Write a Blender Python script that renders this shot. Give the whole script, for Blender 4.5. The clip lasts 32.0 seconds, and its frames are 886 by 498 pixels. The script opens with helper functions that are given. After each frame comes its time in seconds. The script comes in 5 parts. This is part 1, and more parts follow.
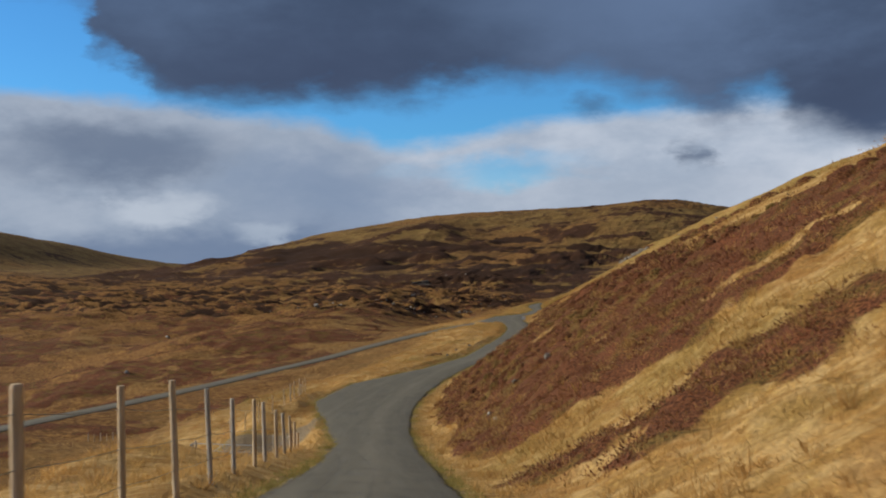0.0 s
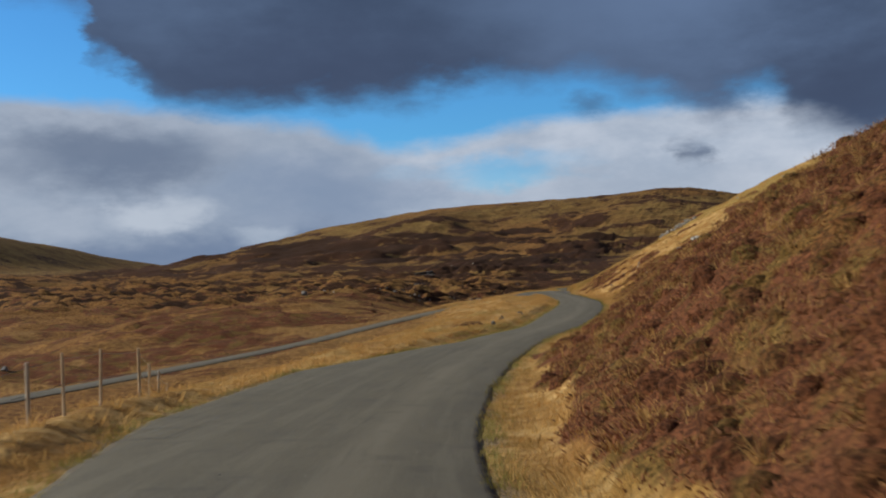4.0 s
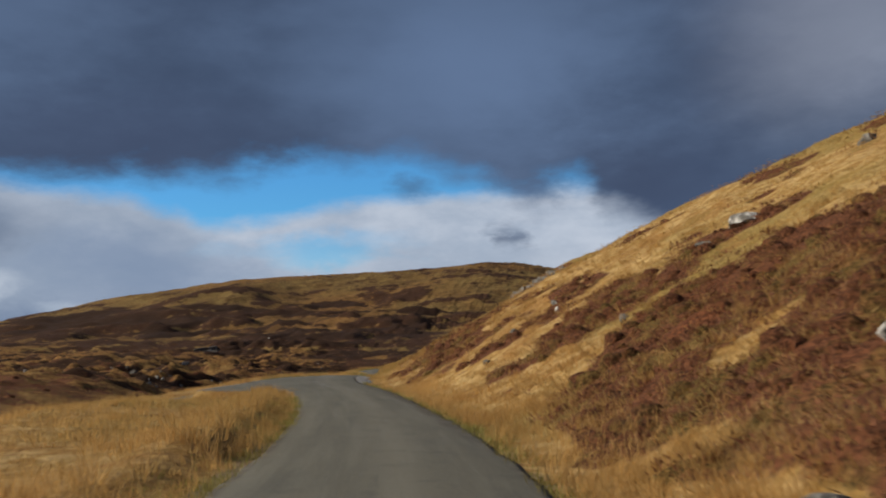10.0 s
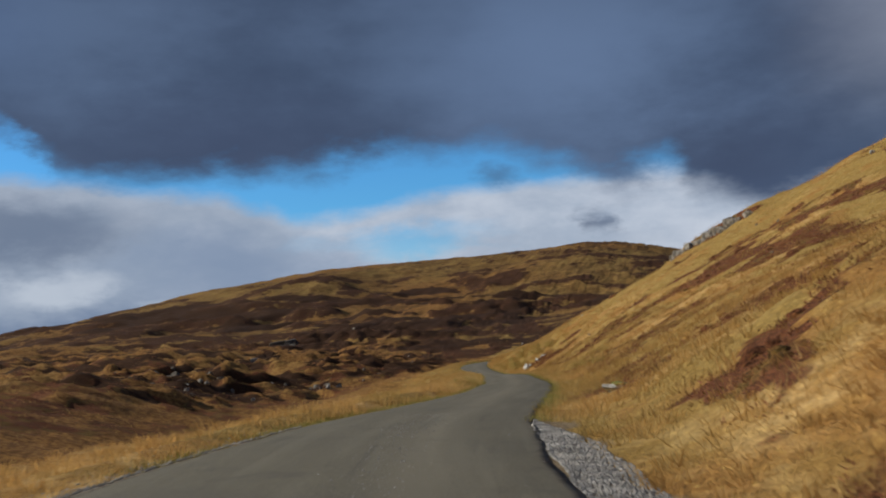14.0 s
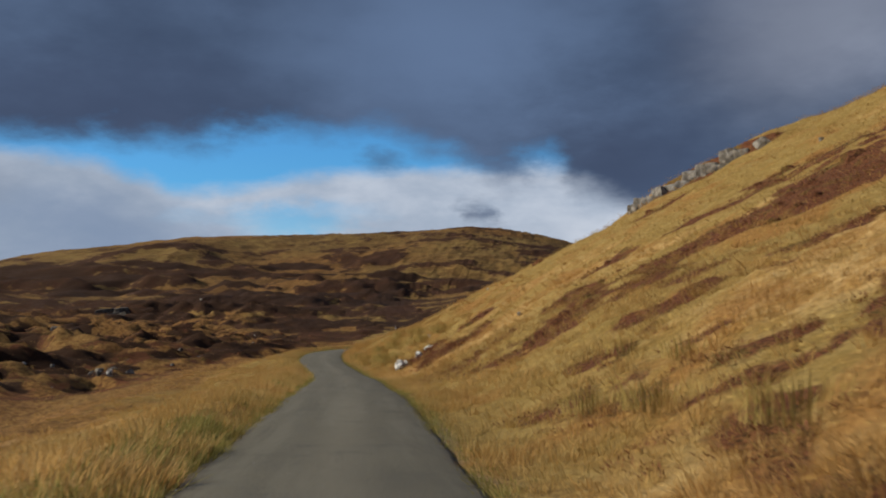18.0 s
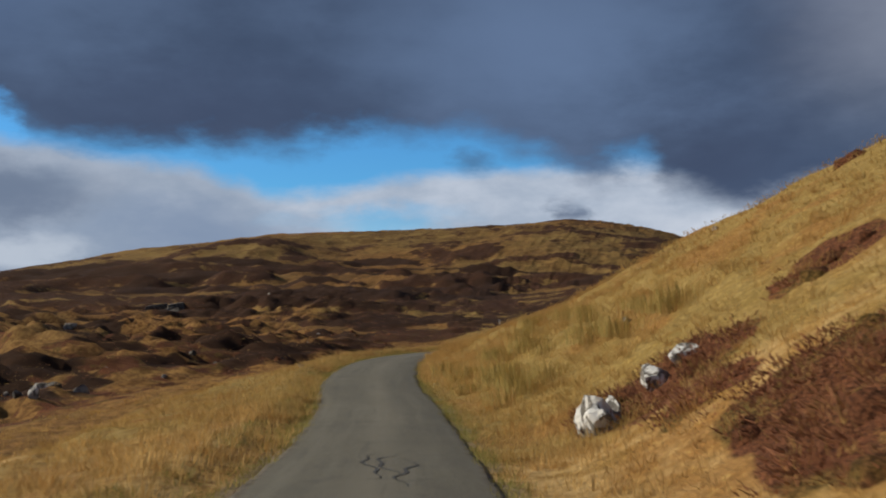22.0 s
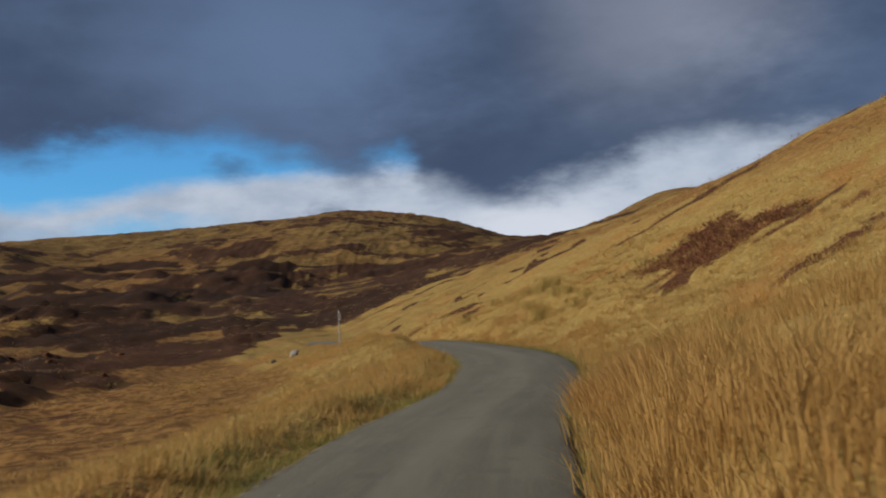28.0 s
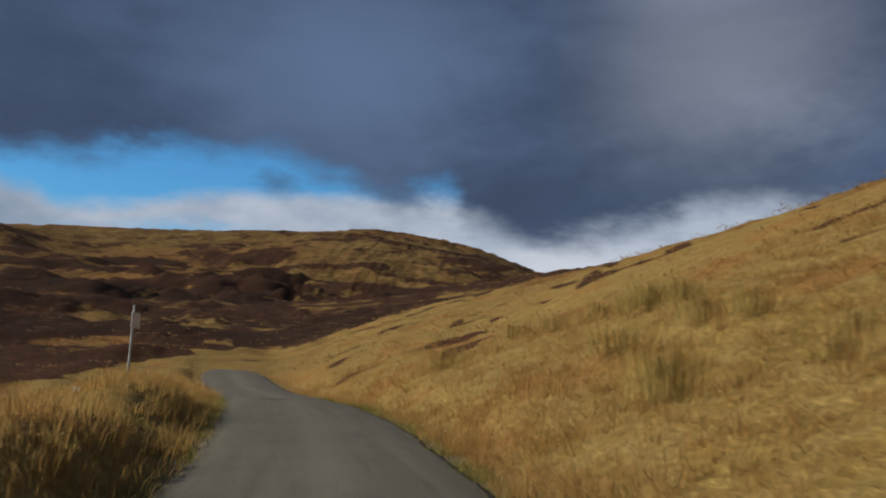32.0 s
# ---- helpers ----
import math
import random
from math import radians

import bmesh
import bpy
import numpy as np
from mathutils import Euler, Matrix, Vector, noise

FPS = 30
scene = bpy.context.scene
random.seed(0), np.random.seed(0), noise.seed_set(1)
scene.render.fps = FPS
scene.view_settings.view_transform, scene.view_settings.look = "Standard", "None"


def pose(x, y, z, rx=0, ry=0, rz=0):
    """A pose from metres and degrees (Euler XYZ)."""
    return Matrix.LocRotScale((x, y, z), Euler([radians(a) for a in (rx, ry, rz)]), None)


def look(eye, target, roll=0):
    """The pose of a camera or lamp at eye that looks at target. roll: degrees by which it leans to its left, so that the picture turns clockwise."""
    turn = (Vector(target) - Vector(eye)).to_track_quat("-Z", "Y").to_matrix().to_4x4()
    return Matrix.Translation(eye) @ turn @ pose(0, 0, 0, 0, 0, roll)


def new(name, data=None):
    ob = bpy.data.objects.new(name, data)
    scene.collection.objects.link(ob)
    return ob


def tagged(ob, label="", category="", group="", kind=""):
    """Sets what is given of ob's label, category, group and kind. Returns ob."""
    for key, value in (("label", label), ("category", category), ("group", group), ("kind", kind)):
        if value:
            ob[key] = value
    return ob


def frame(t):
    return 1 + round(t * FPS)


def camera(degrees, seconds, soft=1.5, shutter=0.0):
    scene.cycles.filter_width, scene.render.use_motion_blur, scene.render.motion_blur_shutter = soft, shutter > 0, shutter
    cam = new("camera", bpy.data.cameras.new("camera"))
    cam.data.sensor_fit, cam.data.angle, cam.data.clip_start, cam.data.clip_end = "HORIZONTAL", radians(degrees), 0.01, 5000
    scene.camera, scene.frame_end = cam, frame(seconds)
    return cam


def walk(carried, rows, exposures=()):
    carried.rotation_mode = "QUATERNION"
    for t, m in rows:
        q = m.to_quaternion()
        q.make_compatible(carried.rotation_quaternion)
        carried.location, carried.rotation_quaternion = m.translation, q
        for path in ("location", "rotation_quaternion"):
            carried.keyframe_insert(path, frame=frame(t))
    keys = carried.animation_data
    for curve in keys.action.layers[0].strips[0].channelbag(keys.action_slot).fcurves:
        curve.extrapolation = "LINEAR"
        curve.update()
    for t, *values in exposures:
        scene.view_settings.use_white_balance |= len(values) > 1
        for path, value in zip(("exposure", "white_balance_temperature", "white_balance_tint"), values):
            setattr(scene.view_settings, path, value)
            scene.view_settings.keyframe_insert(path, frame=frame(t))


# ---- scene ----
# ---- camera ----
cam = camera(47.07, 32.0, soft=2.0, shutter=0.25)
ROWS = [
    (0, 2.40, 0.00, 1.15, 20.78, 0.95, -1.16),
    (0.5, 0.54, 4.11, 0.63, 20.80, 0.51, -0.49),
    (1, -1.33, 8.36, 0.03, 21.12, 0.02, -0.22),
    (1.5, -3.25, 12.53, -0.54, 21.65, -0.15, -0.31),
    (2, -5.14, 16.81, -1.22, 22.14, -0.49, -0.05),
    (2.5, -7.02, 21.15, -2.05, 22.45, -0.58, -0.93),
    (3.5, -11.10, 30.54, -3.27, 21.92, 0.21, -1.42),
    (4.5, -15.55, 40.78, -4.17, 18.83, 1.77, -3.16),
    (5, -17.88, 46.27, -4.59, 15.95, 2.63, -4.81),
    (5.5, -19.80, 51.95, -4.91, 11.73, 3.98, -6.00),
    (6, -21.34, 57.83, -5.00, 8.44, 3.09, -5.96),
    (6.5, -22.61, 63.44, -5.06, 6.21, 3.63, -5.76),
    (7, -23.60, 68.97, -5.09, 3.43, 3.89, -4.39),
    (7.5, -24.44, 74.49, -5.17, 4.84, 4.51, -2.02),
    (8, -25.20, 80.05, -5.32, 4.61, 3.32, -1.23),
    (8.5, -25.99, 85.73, -5.40, 6.37, 4.22, -1.05),
    (9, -26.77, 91.35, -5.43, 7.08, 4.87, -0.77),
    (9.5, -27.70, 96.99, -5.43, 8.34, 4.98, -1.44),
    (10, -28.75, 102.46, -5.44, 10.55, 5.22, -1.42),
    (10.5, -29.86, 107.74, -5.45, 12.58, 5.33, -1.64),
    (11, -31.18, 113.03, -5.49, 14.07, 5.54, -1.39),
    (11.5, -32.60, 118.14, -5.57, 15.28, 5.32, -1.44),
    (12, -34.13, 122.97, -5.68, 15.61, 4.69, -1.58),
    (12.5, -35.74, 127.73, -5.72, 15.95, 4.80, -1.57),
    (13, -37.41, 132.45, -5.75, 16.48, 4.68, -1.76),
    (13.5, -39.16, 137.18, -5.73, 16.17, 4.64, -2.58),
    (14, -40.82, 141.82, -5.77, 15.55, 4.77, -3.06),
    (14.5, -42.30, 146.72, -5.73, 12.43, 4.24, -3.32),
    (15, -43.52, 151.56, -5.74, 9.78, 3.96, -2.91),
    (15.5, -44.55, 156.34, -5.80, 8.13, 4.21, -3.32),
    (16.5, -46.17, 165.96, -6.09, 7.22, 4.03, -2.30),
    (17.5, -47.69, 175.63, -6.43, 8.16, 3.63, -0.48),
    (18, -48.56, 180.47, -6.55, 8.81, 3.77, 0.37),
    (18.5, -49.51, 185.29, -6.65, 10.65, 4.18, -0.02),
    (19, -50.55, 190.09, -6.79, 11.70, 4.33, -0.31),
    (19.5, -51.67, 194.92, -6.97, 11.95, 4.38, -0.86),
    (20, -52.80, 199.76, -7.07, 11.91, 4.33, -1.11),
    (20.5, -53.91, 204.54, -7.19, 12.26, 4.99, -1.46),
    (21, -55.08, 209.24, -7.37, 12.64, 5.10, -1.52),
    (21.5, -56.34, 213.92, -7.57, 12.53, 3.77, -0.62),
    (22, -57.63, 218.63, -7.72, 13.96, 3.81, 0.14),
    (22.5, -58.96, 223.30, -7.93, 14.06, 3.51, 0.13),
    (23, -60.41, 228.07, -8.17, 14.51, 3.69, 0.05),
    (23.5, -61.85, 232.79, -8.34, 15.10, 3.89, -1.00),
    (24, -63.17, 237.14, -8.46, 15.70, 4.25, -1.49),
    (24.5, -64.60, 241.74, -8.54, 16.08, 4.41, -1.19),
    (25.5, -67.45, 251.24, -8.52, 16.73, 4.51, -1.70),
    (26.5, -70.09, 260.93, -8.46, 13.75, 4.23, -3.82),
    (27, -71.22, 265.78, -8.47, 9.58, 3.81, -4.06),
    (27.5, -71.93, 270.26, -8.50, 4.88, 3.70, -4.19),
    (28, -72.33, 274.43, -8.54, 0.71, 3.61, -3.59),
    (28.5, -72.46, 278.50, -8.56, -3.20, 3.70, -2.49),
    (29, -72.37, 282.44, -8.59, -5.03, 4.04, -1.51),
    (29.5, -72.09, 286.39, -8.60, -6.45, 4.34, -0.49),
    (30, -71.73, 290.37, -8.64, -7.45, 4.65, 1.18),
    (30.5, -71.31, 294.45, -8.71, -7.49, 4.82, 1.95),
    (31, -70.93, 298.65, -8.70, -6.03, 5.01, 2.60),
    (31.5, -70.79, 303.29, -8.65, -2.23, 5.38, 2.35),
    (32, -70.94, 308.04, -8.65, 2.77, 5.59, 2.79),
]

walk(cam, [(t, pose(x, y, z, 90 + pitch, 0, yaw) @ pose(0, 0, 0, 0, 0, roll)) for t, x, y, z, yaw, pitch, roll in ROWS],
     [(0, 0.0), (28.5, 0.0), (30.5, 0.12), (32, -0.15)])

# ---- light: low autumn sun from the left, broken cloud ----
SUN_AZ, SUN_EL = 258.0, 27.0          # clockwise from +y, degrees
sun = new("sun", bpy.data.lights.new("sun", "SUN"))
sun.data.energy, sun.data.angle, sun.data.color = 5.0, radians(0.6), (1, 0.9, 0.74)
sun.matrix_world = look((0, 0, 60), (-50 * math.sin(radians(SUN_AZ)), -50 * math.cos(radians(SUN_AZ)), 60 - 50 * math.tan(radians(SUN_EL))))

world = bpy.data.worlds.new("sky")
scene.world = world
world.use_nodes = True
wt = world.node_tree
wt.nodes.clear()


def wnode(kind, **inputs):
    n = wt.nodes.new(kind)
    for key, value in inputs.items():
        slot = n.inputs[int(key[1:])] if key[0] == "i" and key[1:].isdigit() else n.inputs[key]
        if isinstance(value, bpy.types.NodeSocket):
            wt.links.new(value, slot)
        else:
            slot.default_value = value
    return n


def wmath(op, a, b=0.0, c=0.0):
    n = wnode("ShaderNodeMath", i0=a, i1=b, i2=c)
    n.operation = op
    return n.outputs[0]


def wramp(fac, stops):
    """A smooth curve as a ramp: stops of (place, value)."""
    n = wnode("ShaderNodeValToRGB", i0=fac)
    el = n.color_ramp.elements
    n.color_ramp.interpolation = "EASE"
    while len(el) < len(stops):
        el.new(0.5)
    for e, (p, v) in zip(el, stops):
        e.position, e.color = p, (v, v, v, 1)
    return n.outputs[0]


def wmix(fac, a, b):
    n = wt.nodes.new("ShaderNodeMix")
    n.data_type = "RGBA"
    for slot, value in ((n.inputs[0], fac), (n.inputs[6], a), (n.inputs[7], b)):
        if isinstance(value, bpy.types.NodeSocket):
            wt.links.new(value, slot)
        else:
            slot.default_value = value if slot == n.inputs[0] else (*value, 1)
    return n.outputs[2]


def wstep(x, lo, hi):
    n = wnode("ShaderNodeMapRange", i0=x, i1=lo, i2=hi, i3=0.0, i4=1.0)
    n.interpolation_type = "SMOOTHSTEP"
    return n.outputs[0]


ray_dir = wt.nodes.new("ShaderNodeTexCoord").outputs["Generated"]
dxyz = wnode("ShaderNodeSeparateXYZ", i0=ray_dir).outputs
azim = wmath("MULTIPLY", wmath("ARCTAN2", wmath("MULTIPLY", dxyz[0], -1.0), dxyz[1]), 57.2958)
elev = wmath("MULTIPLY", wmath("ARCSINE", dxyz[2]), 57.2958)
flat_dir = wnode("ShaderNodeVectorMath", i0=ray_dir, i1=(1.0, 1.0, 2.2))
flat_dir.operation = "MULTIPLY"


def wnoise(scale, detail, shift, rough=0.5):
    v = wnode("ShaderNodeVectorMath", i0=flat_dir.outputs[0], i1=shift)
    n = wnode("ShaderNodeTexNoise", i0=v.outputs[0])
    n.inputs["Scale"].default_value, n.inputs["Detail"].default_value = scale, detail
    n.inputs["Roughness"].default_value = rough
    return n.outputs[0]


sky = wt.nodes.new("ShaderNodeTexSky")
sky.sky_type, sky.sun_disc = "NISHITA", False
sky.sun_elevation, sky.sun_rotation = radians(SUN_EL), radians(SUN_AZ)
sky.air_density, sky.ozone_density, sky.dust_density = 1.0, 2.5, 0.3
scaled = wnode("ShaderNodeVectorMath", i0=sky.outputs[0], i1=(0.04, 0.094, 0.138))
scaled.operation = "MULTIPLY"
blue = scaled.outputs[0]
n_big, n_mid, n_fine = wnoise(3.2, 4, (0.3, 0.9, 0.1)), wnoise(9.0, 6, (4.1, 2.2, 0.6), 0.56), wnoise(26.0, 7, (1.7, 7.3, 3.0), 0.62)
n_side, n_puff = wnoise(8.0, 6, (7.7, 1.2, 5.6), 0.56), wnoise(13.0, 7, (2.6, 5.2, 1.4), 0.6)


def centred(n, k):
    return wmath("MULTIPLY", wmath("SUBTRACT", n, 0.5), k)


# the wind frays all cloud edges: directions are warped before the cloud shapes are drawn
torn_a = wmath("ADD", azim, wmath("ADD", centred(n_side, 7.5), centred(n_fine, 2.4)))
torn_e = wmath("ADD", elev, wmath("ADD", centred(n_mid, 3.6), centred(n_fine, 1.5)))


def azramp(points, a=None):
    """A height over azimuth: (degrees to the left, degrees up)."""
    return wmath("MULTIPLY", wramp(wmath("DIVIDE", wmath("ADD", azim if a is None else a, 40.0), 100.0),
                                   [((p + 40) / 100, e / 25) for p, e in sorted(points)]), 25.0)


def puff(a, e, wa, we, inner=0.25, outer=1.3):
    """A soft cloud about a direction, from 0 to 1."""
    u, w = wmath("DIVIDE", wmath("SUBTRACT", torn_a, a), wa), wmath("DIVIDE", wmath("SUBTRACT", torn_e, e), we)
    return wstep(wmath("SQRT", wmath("ADD", wmath("MULTIPLY", u, u), wmath("MULTIPLY", w, w))), outer, inner)


def lay(col, fac, k, over):
    return wmix(wmath("MULTIPLY", fac, k), col, over)


# white bank low over the hills, with grey bellies
top_edge = azramp([(58, 9.0), (44, 9.4), (36, 9.1), (31, 8.4), (28, 8.0), (25.4, 7.3), (23.6, 6.8), (21, 7.1), (17, 7.8), (12, 8.2), (6, 8.5), (0, 8.4), (-4, 8.6), (-10, 10.5), (-38, 12.0)])
bank = wstep(wmath("SUBTRACT", top_edge, wmath("ADD", elev, wmath("ADD", centred(n_mid, 1.7), centred(n_fine, 0.8)))), -0.5, 0.7)
bank_col = wmix(wstep(n_puff, 0.3, 0.7), (0.36, 0.43, 0.54), (0.5, 0.56, 0.66))
bank_col = lay(bank_col, wstep(azim, 21.0, 27.0), 0.42, (0.22, 0.28, 0.38))
bank_col = lay(bank_col, puff(27.5, 4.2, 7.5, 2.4), 0.75, (0.2, 0.27, 0.4))
bank_col = lay(bank_col, puff(39.0, 6.4, 7.5, 1.9), 0.85, (0.135, 0.18, 0.27))
bank_col = lay(bank_col, wstep(wmath("ADD", torn_e, centred(n_side, 1.5)), 3.4, 1.2), wmath("MULTIPLY", wstep(azim, 18.0, 26.0), 0.8), (0.13, 0.19, 0.31))
bank_col = lay(bank_col, puff(36.6, 3.5, 2.6, 1.0), 0.8, (0.5, 0.56, 0.65))
bank_col = lay(bank_col, puff(31.0, 1.9, 2.0, 0.7), 0.6, (0.45, 0.52, 0.62))
bank_col = lay(bank_col, puff(9.0, 3.6, 12.0, 1.5), 0.5, (0.34, 0.4, 0.5))
bank_col = lay(bank_col, puff(-3.5, 3.6, 9.0, 2.6), 0.9, (0.66, 0.7, 0.78))
clear = wmath("MULTIPLY", puff(17.2, 5.5, 4.4, 0.9, 0.0, 1.6), 0.75)
bank = wmath("MULTIPLY", bank, wmath("SUBTRACT", 1.0, clear))
# dark cloud overhead
low_edge = azramp([(58, 15.5), (46, 15), (40, 14.5), (38.4, 11.6), (36.6, 9.6), (34, 9.1), (29, 8.8), (23, 9.3), (17, 10.5), (12, 10.6), (9, 9.4), (6.4, 7.9), (3.4, 8.6), (1, 7.2), (-3, 6.1), (-8, 6.9), (-14, 8.4), (-38, 8.5)], torn_a)
lid = wstep(wmath("SUBTRACT", torn_e, low_edge), -1.1, 1.5)
lid_tone = wmath("ADD", wmath("MULTIPLY", n_big, 0.7), wmath("ADD", wmath("MULTIPLY", n_mid, 0.3), wmath("MULTIPLY", n_fine, 0.12)))
lid_col = wmix(wstep(lid_tone, 0.42, 0.78), (0.053, 0.08, 0.142), (0.092, 0.138, 0.235))
lid_col = lay(lid_col, puff(8.5, 15.0, 9.5, 6.5, 0.0, 1.4), 0.85, (0.125, 0.188, 0.32))
lid_col = lay(lid_col, puff(28.0, 11.0, 12.0, 3.2, 0.0, 1.4), 0.7, (0.054, 0.076, 0.138))
lid_col = lay(lid_col, puff(-2.0, 8.8, 6.5, 3.2, 0.0, 1.4), 0.8, (0.05, 0.07, 0.126))
lilac = wmath("MULTIPLY", wstep(azim, -1.0, -12.0), wstep(torn_e, 9.5, 15.5))
lilac = wmath("MULTIPLY", lilac, wstep(azim, -24.0, -16.0))
lid_col = lay(lid_col, lilac, 0.55, wmix(wstep(lid_tone, 0.44, 0.74), (0.15, 0.168, 0.235), (0.29, 0.32, 0.41)))
lid_col = lay(lid_col, puff(-12.5, 15.5, 7.0, 6.0, 0.0, 1.5), 0.4, (0.33, 0.37, 0.46))
lid_col = lay(lid_col, wmath("MULTIPLY", wstep(azim, 33.0, 44.0), wstep(elev, 12.0, 17.0)), 0.6, (0.1, 0.16, 0.3))
# torn scraps of dark cloud below the lid
scraps = wmath("MAXIMUM", wmath("MULTIPLY", puff(11.6, 8.9, 1.6, 0.9, 0.0, 1.3), 0.55), wmath("MULTIPLY", puff(7.0, 6.0, 0.7, 1.0, 0.0, 1.5), 0.7))
lid = wmath("MAXIMUM", lid, scraps)
sky_col = wmix(lid, wmix(bank, blue, bank_col), lid_col)
sky_out = wnode("ShaderNodeBackground", Color=sky_col, Strength=1.0)
wt.links.new(sky_out.outputs[0], wt.nodes.new("ShaderNodeOutputWorld").inputs[0])



# ---- materials ----
def material(name):
    m = bpy.data.materials.new(name)
    m.use_nodes = True
    return m, m.node_tree, m.node_tree.nodes["Principled BSDF"]


def put(tree, kind, **inputs):
    n = tree.nodes.new(kind)
    for key, value in inputs.items():
        slot = n.inputs[int(key[1:])] if key[0] == "i" and key[1:].isdigit() else n.inputs[key]
        if isinstance(value, bpy.types.NodeSocket):
            tree.links.new(value, slot)
        else:
            slot.default_value = value
    return n


def mix(tree, fac, a, b):
    n = tree.nodes.new("ShaderNodeMix")
    n.data_type = "RGBA"
    for slot, value, col in ((n.inputs[0], fac, False), (n.inputs[6], a, True), (n.inputs[7], b, True)):
        if isinstance(value, bpy.types.NodeSocket):
            tree.links.new(value, slot)
        else:
            slot.default_value = (*value, 1) if col else value
    return n.outputs[2]


def step(tree, x, lo, hi):
    n = put(tree, "ShaderNodeMapRange", i0=x, i1=lo, i2=hi, i3=0.0, i4=1.0)
    n.interpolation_type = "SMOOTHSTEP"
    return n.outputs[0]


def grain(tree, scale, detail=4.0, rough=0.55, stretch=(1, 1, 1), space="Object"):
    tc = tree.nodes.new("ShaderNodeTexCoord")
    mp = put(tree, "ShaderNodeMapping", Vector=tc.outputs[space], Scale=stretch)
    return put(tree, "ShaderNodeTexNoise", Vector=mp.outputs[0], Scale=scale, Detail=detail, Roughness=rough).outputs[0]


def bump(tree, bsdf, height, strength, distance):
    b = put(tree, "ShaderNodeBump", Height=height, Strength=strength, Distance=distance)
    tree.links.new(b.outputs[0], bsdf.inputs["Normal"])


def attr(tree, name):
    a = tree.nodes.new("ShaderNodeAttribute")
    a.attribute_name = name
    return a.outputs["Fac"]


def turf(t):
    """Colour of the grass over the plan: gold, straw, olive and rust in patches."""
    wide, mid, small = grain(t, 0.085, 3), grain(t, 0.45, 4), grain(t, 1.7, 5, 0.6)
    tc = t.nodes.new("ShaderNodeTexCoord")
    along = put(t, "ShaderNodeSeparateXYZ", i0=tc.outputs["Object"]).outputs[1]
    c = mix(t, step(t, small, 0.4, 0.6), GOLD, PALE)
    c = mix(t, put_mul(t, step(t, grain(t, 0.9, 5, 0.62, (1, 1, 1.6)), 0.5, 0.62), 0.75), c, mix(t, small, (0.27, 0.155, 0.042), (0.4, 0.24, 0.075)))
    green = put(t, "ShaderNodeMath", i0=step(t, along, 130.0, 300.0), i1=0.27, i2=wide)
    green.operation = "MULTIPLY_ADD"
    c = mix(t, put_mul(t, step(t, green.outputs[0], 0.5, 0.64), 0.75), c, mix(t, small, OLIVE, (0.3, 0.225, 0.062)))
    c = mix(t, put_mul(t, step(t, grain(t, 0.3, 5, 0.6, (1.3, 0.8, 1)), 0.49, 0.66), 0.8), c, mix(t, small, RUST, (0.34, 0.18, 0.055)))
    c = mix(t, put_mul(t, step(t, mid, 0.52, 0.74), 0.5), c, (0.26, 0.17, 0.05))
    # far hill lies in cloud shade: this is put into darker grass colours
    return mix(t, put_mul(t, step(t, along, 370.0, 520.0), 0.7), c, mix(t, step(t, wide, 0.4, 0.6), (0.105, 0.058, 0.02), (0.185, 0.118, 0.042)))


def put_mul(t, a, k):
    n = put(t, "ShaderNodeMath", i0=a, i1=k)
    n.operation = "MULTIPLY"
    return n.outputs[0]


GOLD, PALE, OLIVE, RUST = (0.4, 0.225, 0.068), (0.6, 0.405, 0.17), (0.24, 0.158, 0.046), (0.31, 0.138, 0.038)


def heath_colour(t):
    """Brown heather: shade between the twigs painted as dark specks, rust and olive in patches."""
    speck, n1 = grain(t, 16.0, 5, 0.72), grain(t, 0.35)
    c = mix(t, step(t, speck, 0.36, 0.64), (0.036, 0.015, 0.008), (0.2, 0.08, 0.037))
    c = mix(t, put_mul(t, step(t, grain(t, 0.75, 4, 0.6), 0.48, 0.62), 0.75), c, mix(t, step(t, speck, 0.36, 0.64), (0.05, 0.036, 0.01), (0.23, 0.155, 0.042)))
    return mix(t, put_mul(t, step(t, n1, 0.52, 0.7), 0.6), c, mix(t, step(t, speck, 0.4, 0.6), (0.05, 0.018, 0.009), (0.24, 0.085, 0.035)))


def heath_material():
    m, t, b = material("heather_cushion")
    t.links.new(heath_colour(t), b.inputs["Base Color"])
    b.inputs["Roughness"].default_value = 0.95
    b.inputs["Specular IOR Level"].default_value = 0.1
    bump(t, b, grain(t, 14.0, 5, 0.7), 1.0, 0.12)
    return m


